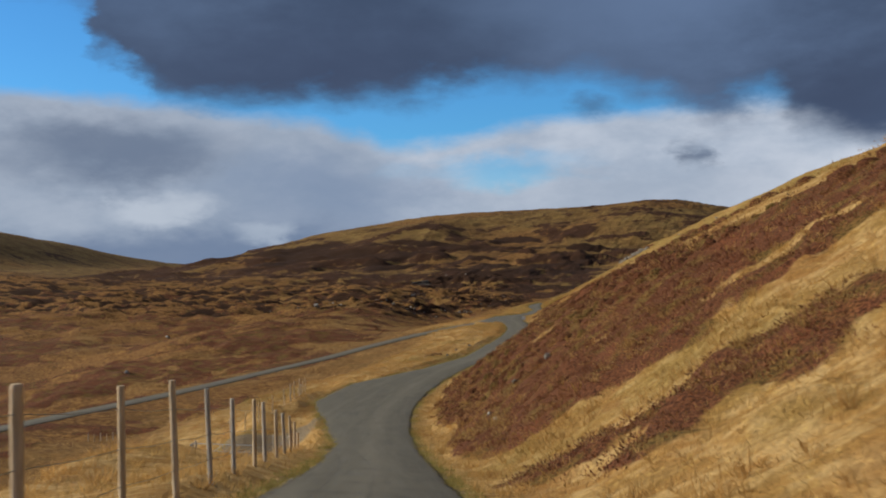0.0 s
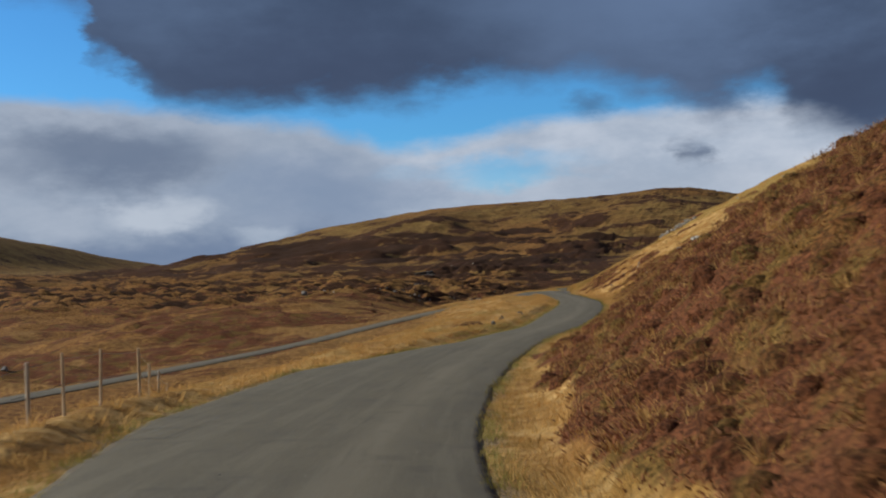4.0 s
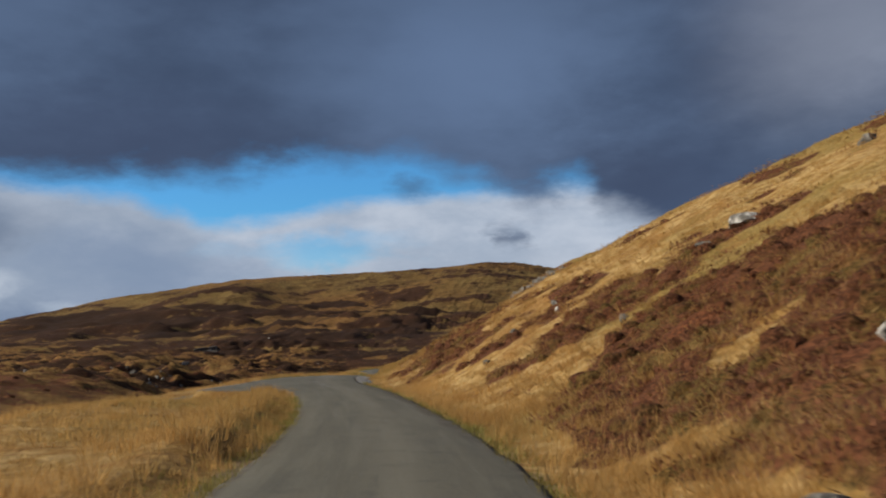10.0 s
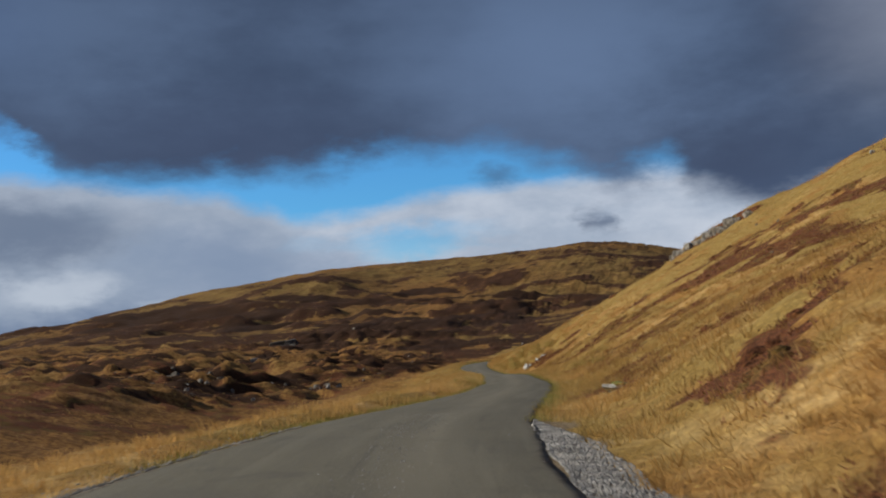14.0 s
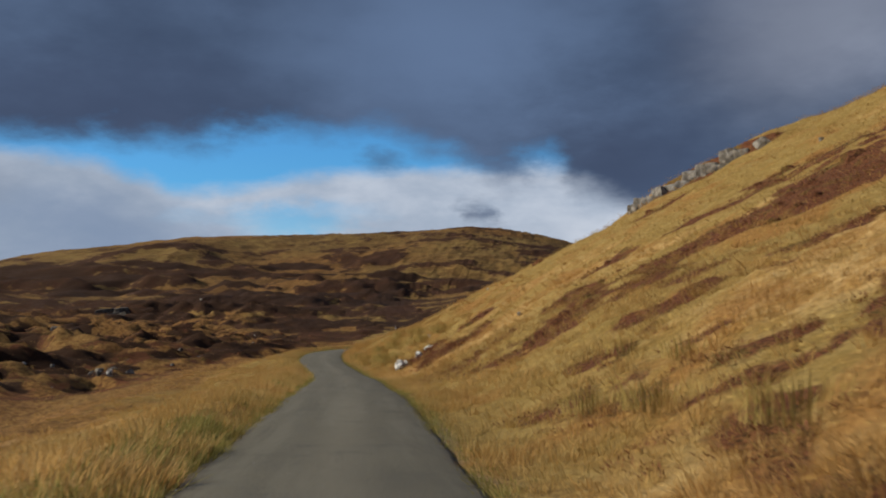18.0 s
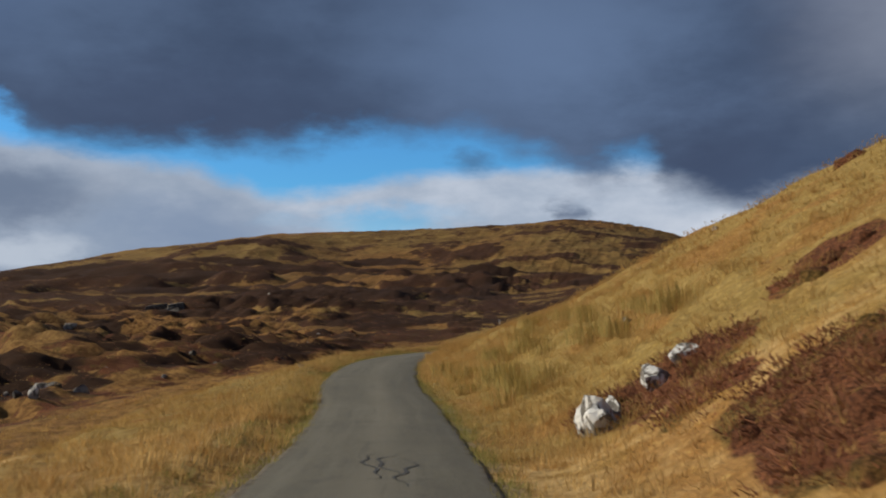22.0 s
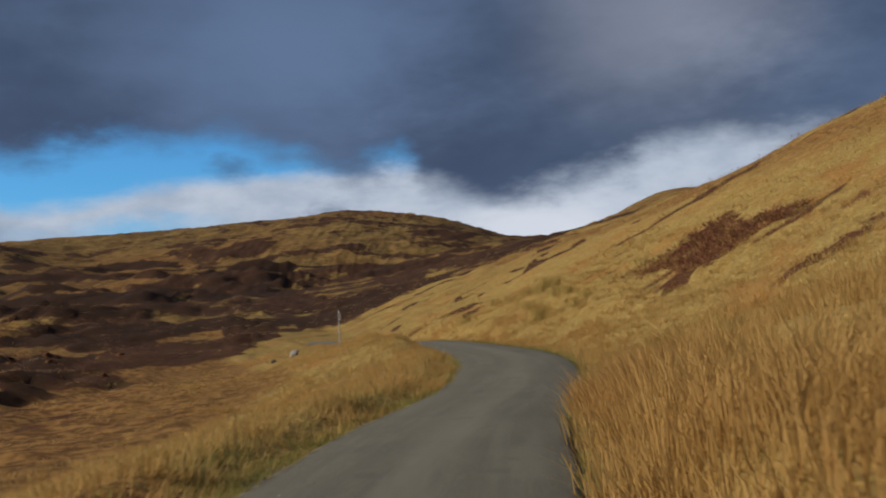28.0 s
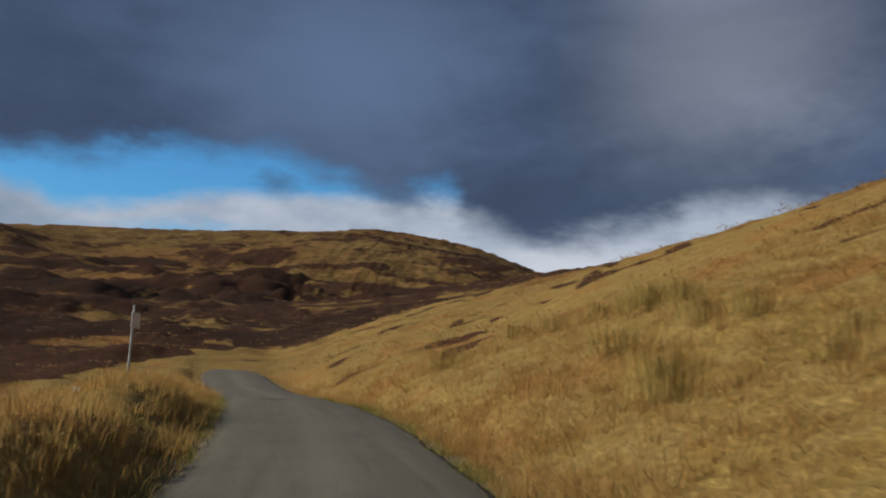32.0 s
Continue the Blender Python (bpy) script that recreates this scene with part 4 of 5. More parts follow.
def bushes(name, rng, x, y, scale, per, mat, label):
    """Heather: low domes of many short twigs with ragged tops."""
    z = ground_z(x, y) - 0.06
    n = len(x)
    R = scale * rng.uniform(0.2, 0.4, n)
    X, Y, Z, R = (np.repeat(q, per) for q in (x, y, z, R))
    a, u = rng.uniform(0, 2 * np.pi, n * per), rng.random(n * per)
    el = np.arccos(1 - u * 0.95)
    d = np.stack([np.sin(el) * np.cos(a), np.sin(el) * np.sin(a), np.cos(el) * 0.62], 1)
    c = np.stack([X, Y, Z], 1)
    out = (R * rng.uniform(0.75, 1.2, n * per))[:, None]
    top = c + d * out
    root = c + d * out * rng.uniform(0.66, 0.86, (n * per, 1)) - np.stack([0 * R, 0 * R, 0.08 * R], 1)
    w = np.cross(d, rng.normal(0, 1, (n * per, 3)))
    w *= (R * 0.2 / np.sqrt(per) / np.maximum(np.linalg.norm(w, axis=1), 1e-6))[:, None]
    k = np.arange(n * per)[:, None] * 3
    me = bpy.data.meshes.new(name)
    fill_mesh(me, np.stack([root - w, root + w, top], 1).reshape(-1, 3), k + [0, 1, 2])
    me.materials.append(mat)
    return tagged(new(name, me), label=label, kind="stuff")


def cushions(name, rng, x, y, scale, mat, label):
    """Rounded, uneven cushions of heather sitting in the turf, all in one mesh."""
    n, seg, rings = len(x), 9, 3
    R = scale * rng.uniform(0.22, 0.62, n)
    a = np.arange(seg) * 2 * np.pi / seg
    th = np.array([0.06, 0.6, 1.15])
    ca, sa = np.cos(a)[None, None], np.sin(a)[None, None]
    rad = np.cos(th)[None, :, None] * R[:, None, None] * rng.uniform(0.72, 1.2, (n, rings, seg))
    px, py = x[:, None, None] + rad * ca, y[:, None, None] + rad * sa
    base = ground_z(x, y)
    pz = base[:, None, None] + R[:, None, None] * (np.sin(th)[None, :, None] * 0.66 - 0.24) * rng.uniform(0.8, 1.2, (n, rings, seg))
    low = ground_z(px[:, 0], py[:, 0]) - 0.1
    pz[:, 0] = low
    top = np.stack([x, y, base + R * rng.uniform(0.36, 0.52, n)], 1)
    verts = np.concatenate([np.stack([px, py, pz], -1).reshape(n, rings * seg, 3), top[:, None]], 1)
    f = []
    for r in range(rings - 1):
        for i in range(seg):
            j = (i + 1) % seg
            p, q, s, t = r * seg + i, r * seg + j, (r + 1) * seg + j, (r + 1) * seg + i
            f += [(p, q, s), (p, s, t)]
    f += [((rings - 1) * seg + i, (rings - 1) * seg + (i + 1) % seg, rings * seg) for i in range(seg)]
    me = bpy.data.meshes.new(name)
    fill_mesh(me, verts.reshape(-1, 3), (np.array(f)[None] + (rings * seg + 1) * np.arange(n)[:, None, None]).reshape(-1, 3), True)
    me.materials.append(mat)
    return tagged(new(name, me), label=label, kind="stuff")


rng = np.random.default_rng(7)
gap = lambda x, y, v: 0.25 + 0.75 * smooth(-0.35, 0.25, fbm(x, y, 2.0, 3, 61))
in_grass = lambda x, y, v: gap(x, y, v) * (1 - 0.5 * heather_cover(x, y, v)) * (1 - 0.6 * bog_cover(x, y, v))
in_heath = lambda x, y, v: 0.95 * smooth(0.3, 0.75, heather_cover(x, y, v) + 0.25 * fbm(x, y, 2.2, 2, 62))
always = lambda x, y, v: 0.35 + 0.65 * smooth(-0.3, 0.2, fbm(x, y, 1.4, 2, 63))
tall = lambda x, y, v: gap(x, y, v) * (0.3 + 0.7 * smooth(4.6, 2.2, np.abs(v)))
# fringe that hangs over the tarmac edges
y = np.concatenate([rng.uniform(-6, 338, 15000), rng.uniform(-6, 338, 15000)])
v = np.concatenate([1.44 + np.abs(rng.normal(0, 0.18, 15000)), left_edge(y[15000:]) + 0.04 - np.abs(rng.normal(0, 0.2, 15000))])
cx, cz, cc = road_frame(y)
x = cx + v / cc
lx, lz, lc = low_road(y)
ok = (rng.random(30000) < always(x, y, v)) & ((np.abs(x - lx) * lc > 1.12) | (y > 152)) & ((y < 135) | (y > 152) | (v > 0)) & ((y < 145.5) | (y > 158) | (v < 0))
blades("grass_fringe", rng, x[ok], y[ok], np.full(ok.sum(), 0.75), 7, 0.2, 0.02, 0.13, 1.3, EDGE_TURF, "short turf creeping over the tarmac edges", bent=False)
spots = scatter(rng, [(-6, 335, 1.6, 4.2, 17000, 0.8), (-6, 335, -6.5, -1.4, 17000, 0.8)], in_grass)
blades("verge_grass", rng, *spots, 13, 0.25, 0.02, 0.18, 1.2, VERGE, "dry straw-coloured grass along the road edges", bent=False)
spots = scatter(rng, [(250, 300, 1.6, 6.5, 5200, 0.95), (232, 300, 2.5, 11, 7000, 0.62), (292, 345, -7, -1.4, 4200, 0.7), (300, 345, 1.6, 6, 2600, 0.75), (266, 292, 1.6, 3.4, 2600, 1.3), (108, 142, 1.6, 3.4, 1500, 0.75), (106, 139, -9, -1.8, 4200, 0.7)], tall)
blades("tall_grass", rng, *spots, 15, 0.44, 0.011, 0.2, 0.75, TALL, "tall orange-gold grass standing beside the road")
spots = scatter(rng, [(160, 335, -4.6, -1.4, 9000, 0.8), (183, 193, -2.3, -1.35, 500, 0.95), (243, 250, -2.4, -1.5, 300, 0.9), (168, 234, 1.7, 8, 5500, 0.72)], tall)
blades("pale_grass", rng, *spots, 10, 0.4, 0.015, 0.2, 0.9, VERGE, "pale knee-high grass along the verge")
spots = scatter(rng, [(-4, 335, 3.6, 10, 30000, 0.9), (-4, 335, -14, -5.5, 26000, 0.9)], in_grass)
blades("moor_grass", rng, *spots, 15, 0.19, 0.018, 0.38, 1.4, STRAW, "tussocks of dry golden moor grass", bent=False)
spots = scatter(rng, [(-4, 335, 10, 34, 32000, 1.1), (100, 340, 32, 70, 8000, 1.2), (20, 340, -45, -13, 26000, 1.2), (330, 430, -40, 60, 9000, 1.4)], lambda x, y, v: in_grass(x, y, v) * np.where(v < -12, 0.45, 1.0))
blades("hillside_grass", rng, *spots, 11, 0.15, 0.034, 0.55, 1.7, STRAW, "short golden grass on the open slopes", bent=False)
spots = scatter(rng, [(-4, 335, 2.2, 13, 6500, 1.0), (-4, 335, -12, -2.0, 4500, 1.0)], lambda x, y, v: 0.9 * in_grass(x, y, v))
blades("grass_tussocks", rng, *spots, 26, 0.34, 0.014, 0.16, 1.9, TALL, "shaggy blond grass tussocks drooping on the slopes", bent=True)
spots = scatter(rng, [(182, 196, -2.4, -1.35, 1500, 1.5), (258, 290, -2.3, -1.4, 700, 0.9), (158, 335, -2.5, -1.3, 6000, 0.8), (60, 130, -2.6, -1.5, 1200, 0.8)], always)
blades("green_turf", rng, *spots, 12, 0.17, 0.018, 0.18, 1.2, EDGE_TURF, "green turf along the lip of the verge", bent=False)
spots = scatter(rng, [(-4, 140, 2.6, 11, 26000, 0.85), (140, 335, 2.6, 11, 19000, 0.8)], in_heath)
bushes("heather", rng, *spots, 16, HEATHER, "dense brown heather on the banks by the road")
spots = scatter(rng, [(-4, 150, 10, 30, 20000, 1.2), (20, 150, 28, 60, 7000, 1.7), (140, 340, 10, 40, 24000, 1.0), (60, 430, -75, -13, 22000, 1.1), (44, 90, -30, -8, 2500, 0.8)], in_heath)
bushes("hillside_heather", rng, *spots, 9, HEATHER, "brown heather on the open slopes and moor")
in_drift = lambda x, y, v: smooth(0.35, 0.8, drifts(x, y, v)) * smooth(2.4, 3.4, v)
spots = scatter(rng, [(120, 330, 2.6, 13, 9000, 0.75), (120, 330, 13, 36, 9000, 1.1)], in_drift)
more = scatter(rng, [(225, 237, 3.0, 7.5, 800, 1.2), (311, 320, 7, 12, 420, 1.8), (303, 310, 3.4, 7, 260, 0.8)], lambda x, y, v: 0.8 * smooth(0.45, 0.8, heather_cover(x, y, v) + 0.3 * fbm(x, y, 1.8, 2, 64)))
spots = [np.concatenate(q) for q in zip(spots, more)]
bushes("heather_tufts", rng, *spots, 44, HEATHER, "small bushy heather tufts dotted over the grass slopes")


def clumped(x, y, v):
    """Chance of a cushion: only where the heather is dense."""
    return smooth(0.6, 0.9, heather_cover(x, y, v)) * 0.85


spots = scatter(rng, [(34, 150, 2.4, 14, 4200, 0.55), (-4, 150, 14, 40, 3000, 1.1), (125, 330, 2.8, 14, 3200, 0.52), (125, 330, 14, 40, 2600, 0.9), (150, 360, -60, -13, 1500, 0.8)], clumped)
cushions("heather_cushions", rng, *spots, HEATH, "rounded brown heather cushions scattered over the slopes")



# ---- helpers for things ----
def part(name, bm, mat, parent, label=""):
    me = bpy.data.meshes.new(name)
    bm.to_mesh(me)
    bm.free()
    me.materials.append(mat)
    ob = new(name, me)
    ob.parent = parent
    return tagged(ob, label=label)


def on_ground(x, y, sink=0.0):
    return Vector((x, y, float(ground_z(x, y)) - sink))


def anchor(name, at, label, category, group=""):
    ob = new(name)
    ob.empty_display_size = 0.2
    ob.location = at
    return tagged(ob, label, category, group)


def rock_bm(seed, sx, sy, sz, facets=14, detail=3, rough=0.07):
    """A weathered stone: a ball cut by random planes, then roughened."""
    r = random.Random(seed)
    bm = bmesh.new()
    bmesh.ops.create_icosphere(bm, subdivisions=detail, radius=1)
    planes = []
    for _ in range(facets):
        d = Vector((r.gauss(0, 1), r.gauss(0, 1), r.gauss(0, 0.8))).normalized()
        planes.append((d, r.uniform(0.42, 0.82)))
    off = Vector((r.uniform(0, 50), r.uniform(0, 50), r.uniform(0, 50)))
    for v in bm.verts:
        for d, h in planes:
            e = v.co.dot(d) - h
            if e > 0:
                v.co -= d * e
        n = noise.noise(v.co * 2.1 + off) + 0.5 * noise.noise(v.co * 5.3 + off)
        v.co *= 1 + rough * n
        v.co = Vector((v.co.x * sx, v.co.y * sy, v.co.z * sz))
    return bm


def rock(x, y, size, mat, label, seed, squash=0.7, turn=0.0, sink=0.3, name="rock", group=""):
    me = bpy.data.meshes.new(name)
    bm = rock_bm(seed, size * 0.62, size * 0.5, size * 0.5 * squash / 0.7)
    bm.to_mesh(me)
    bm.free()
    me.materials.append(mat)
    ob = new(name, me)
    ob.location = on_ground(x, y, -size * 0.5 * squash / 0.7 * (1 - 2 * sink) * 0.8)
    ob.rotation_euler = (radians(8 * math.sin(seed)), radians(7 * math.cos(seed * 2.1)), radians(turn))
    return tagged(ob, label, "rock", group)


# ---- fence by the road: posts and wires, a strainer with its strut, a field gate ----
def post_bm(h, r, lean, seed):
    q = random.Random(seed)
    bm = bmesh.new()
    rings = [(-0.25, 1.0), (0.05, 1.0), (h * 0.5, 0.97), (h - 0.02, 0.94), (h, 0.8)]
    prev = None
    for z, k in rings:
        ring = [bm.verts.new((lean * z + r * k * math.cos(a) * (1 + 0.05 * q.random()), r * k * math.sin(a), z)) for a in [i * math.tau / 10 for i in range(10)]]
        if prev:
            for i in range(10):
                bm.faces.new((prev[i], prev[(i + 1) % 10], ring[(i + 1) % 10], ring[i]))
        prev = ring
    bm.faces.new(prev)
    return bm


def bar_bm(a, b, r, sides=8, caps=True):
    a, b = Vector(a), Vector(b)
    bm = bmesh.new()
    q = (b - a).to_track_quat("Z", "Y")
    rings = []
    for p in (a, b):
        rings.append([bm.verts.new(p + q @ Vector((r * math.cos(t), r * math.sin(t), 0))) for t in [i * math.tau / sides for i in range(sides)]])
    for i in range(sides):
        bm.faces.new((rings[0][i], rings[0][(i + 1) % sides], rings[1][(i + 1) % sides], rings[1][i]))
    if caps:
        bm.faces.new(rings[0][::-1])
        bm.faces.new(rings[1])
    return bm


def wire_bm(points, r):
    bm = bmesh.new()
    prev = None
    for k, p in enumerate(points):
        d = (Vector(points[min(k + 1, len(points) - 1)]) - Vector(points[max(k - 1, 0)])).to_track_quat("Z", "Y")
        ring = [bm.verts.new(Vector(p) + d @ Vector((r * math.cos(t), r * math.sin(t), 0))) for t in (0, 2.094, 4.189)]
        if prev:
            for i in range(3):
                bm.faces.new((prev[i], prev[(i + 1) % 3], ring[(i + 1) % 3], ring[i]))
        prev = ring
    return bm


def fence(spots, heights, radius, label, wires=(0.25, 0.5, 0.75, 0.97), seed=0):
    base = on_ground(*spots[0])
    f = anchor("fence", base, label, "fence")
    q = random.Random(seed)
    tops = []
    for k, ((x, y), h) in enumerate(zip(spots, heights)):
        g = on_ground(x, y)
        p = part("post", post_bm(h, radius * q.uniform(0.85, 1.15), q.uniform(-0.05, 0.05), seed + k), TIMBER, f)
        p.location = g - base
        p.rotation_euler = (0, 0, q.uniform(0, 6.28))
        tops.append((g - base, h))
    for w in wires:
        pts = []
        for (a, ha), (b, hb) in zip(tops, tops[1:]):
            for u in (0.0, 0.5):
                pts.append(a.lerp(b, u) + Vector((0, 0, min(ha, 1.15) * w * (1 - u) + min(hb, 1.15) * w * u - (0.02 if u else 0))))
        pts.append(tops[-1][0] + Vector((0, 0, min(tops[-1][1], 1.15) * w)))
        part("wire", wire_bm(pts, 0.0035), GALVANISED, f)
    return f


def beside(y, v):
    x, z, c = road_frame(np.array(float(y)))
    return float(x + v / c), y


near_line = [(-4.6, -2.06, 1.2), (-2.4, -2.07, 1.2), (-0.2, -2.08, 1.2), (2.8, -2.09, 1.25), (5.3, -2.09, 1.26), (7.8, -2.09, 1.28), (10.08, -2.1, 1.4), (12.2, -2.1, 1.33), (14.5, -2.16, 1.22), (17.0, -2.17, 1.28),
             (18.8, -2.2, 1.24), (20.9, -2.18, 1.1), (22.8, -2.16, 1.02), (24.5, -2.14, 0.95), (27.0, -2.25, 0.92), (28.85, -2.41, 0.85), (30.95, -2.59, 0.82), (32.6, -2.69, 0.78)]
fence([beside(y, v) for y, v, h in near_line], [h for y, v, h in near_line], 0.04, "roadside fence of pale round timber posts with plain wire", wires=(0.3, 0.6, 0.92), seed=3)
far_line = [(-21.05, 35.0), (-21.84, 37.7), (-22.36, 39.7), (-22.92, 41.8), (-23.05, 43.3), (-23.7, 45.6), (-24.3, 47.3), (-24.8, 48.6), (-25.4, 50.2), (-26.1, 52.2), (-27.3, 54.1), (-28.5, 56.0), (-30.0, 58.4)]
fence(far_line, [0.85, 0.95, 0.85, 0.92, 0.88, 0.8, 0.95, 1.0, 1.0, 0.95, 0.9, 1.0, 0.95], 0.026, "weathered post and wire fence running along the slope", wires=(0.5, 0.92), seed=31)
stakes = [(-41.3 + 0.26 * k, 51.8 + 0.27 * k) for k in range(7)]
fence(stakes, [0.5, 0.45, 0.55, 0.5, 0.52, 0.46, 0.5], 0.03, "short row of thin grey stakes in the boggy hollow", wires=(0.8,), seed=57)

strainer = anchor("strainer_post", on_ground(-16.82, 34.26), "thick leaning timber strainer post with a diagonal strut", "fence post")
part("post", post_bm(1.16, 0.06, -0.16, 70), TIMBER, strainer)
part("strut", bar_bm((-0.12, -0.02, 0.72), (-0.72, -1.0, -0.2), 0.032), TIMBER, strainer, "rough timber strut")
for k, (x, y, h) in enumerate([(-17.79, 34.33, 0.95), (-17.74, 33.0, 0.95), (-17.55, 33.2, 0.95), (-16.3, 33.5, 0.8)]):
    p = post_bm(h, 0.032, 0.03, 80 + k)
    me = bpy.data.meshes.new("fence_post")
    p.to_mesh(me)
    p.free()
    me.materials.append(TIMBER)
    ob = tagged(new("fence_post", me), "slim weathered timber post beside the field gate", "fence post", "posts by the gate")
    ob.location = on_ground(x, y)


def field_gate(a, b):
    ga, gb = Vector((*a, -6.36)), Vector((*b, -6.32))
    g = anchor("field_gate", ga, "galvanised tubular steel field gate, closed", "gate")
    d = gb - ga
    at = lambda u, z: d * u + Vector((0, 0, z))
    for z in (0.1, 0.28, 0.46, 0.66, 0.92):
        part("rail", bar_bm(at(0, z), at(1, z), 0.014), GALVANISED, g)
    for u in (0.0, 1.0):
        part("stile", bar_bm(at(u, 0.06), at(u, 0.95), 0.02), GALVANISED, g)
    part("upright", bar_bm(at(0.5, 0.1), at(0.5, 0.92), 0.016), GALVANISED, g)
    part("brace", bar_bm(at(0.02, 0.1), at(0.5, 0.9), 0.015), GALVANISED, g)
    part("latch", bar_bm(at(0.96, 0.78), at(1.04, 0.78), 0.012), GALVANISED, g, "steel latch bolt")
    return g


field_gate((-20.5, 33.0), (-17.85, 33.0))
for k, (x, y) in enumerate([(-20.61, 33.02), (-20.75, 33.5)]):
    me = bpy.data.meshes.new("gate_post")
    bm = post_bm(0.98, 0.055, 0.02, 90 + k)
    bm.to_mesh(me)
    bm.free()
    me.materials.append(TIMBER)
    ob = tagged(new("gate_post", me), "dark mossy timber gate post", "gate post", "gate posts")
    ob.location = on_ground(x, y)

# ---- sign by the road ----
sign = anchor("road_sign", on_ground(-79.1, 331.0), "thin grey steel pole with a small square sign plate", "road sign")
part("pole", bar_bm((0, 0, -0.3), (0.06, 0, 2.15), 0.03, 12), GALVANISED, sign)
bm = bmesh.new()
bmesh.ops.create_cube(bm, size=1, matrix=Matrix.Translation((0.1, 0.02, 1.8)) @ Euler((0, 0, radians(-12))).to_matrix().to_4x4() @ Matrix.Diagonal((0.014, 0.36, 0.36, 1)))
bmesh.ops.bevel(bm, geom=list(bm.edges), offset=0.004, segments=1, affect="EDGES")
part("plate", bm, PLATE, sign, "pale painted metal plate")
for z in (1.7, 1.9):
    part("clip", bar_bm((0.04, -0.045, z), (0.04, 0.06, z), 0.036, 10), GALVANISED, sign, "steel clip")

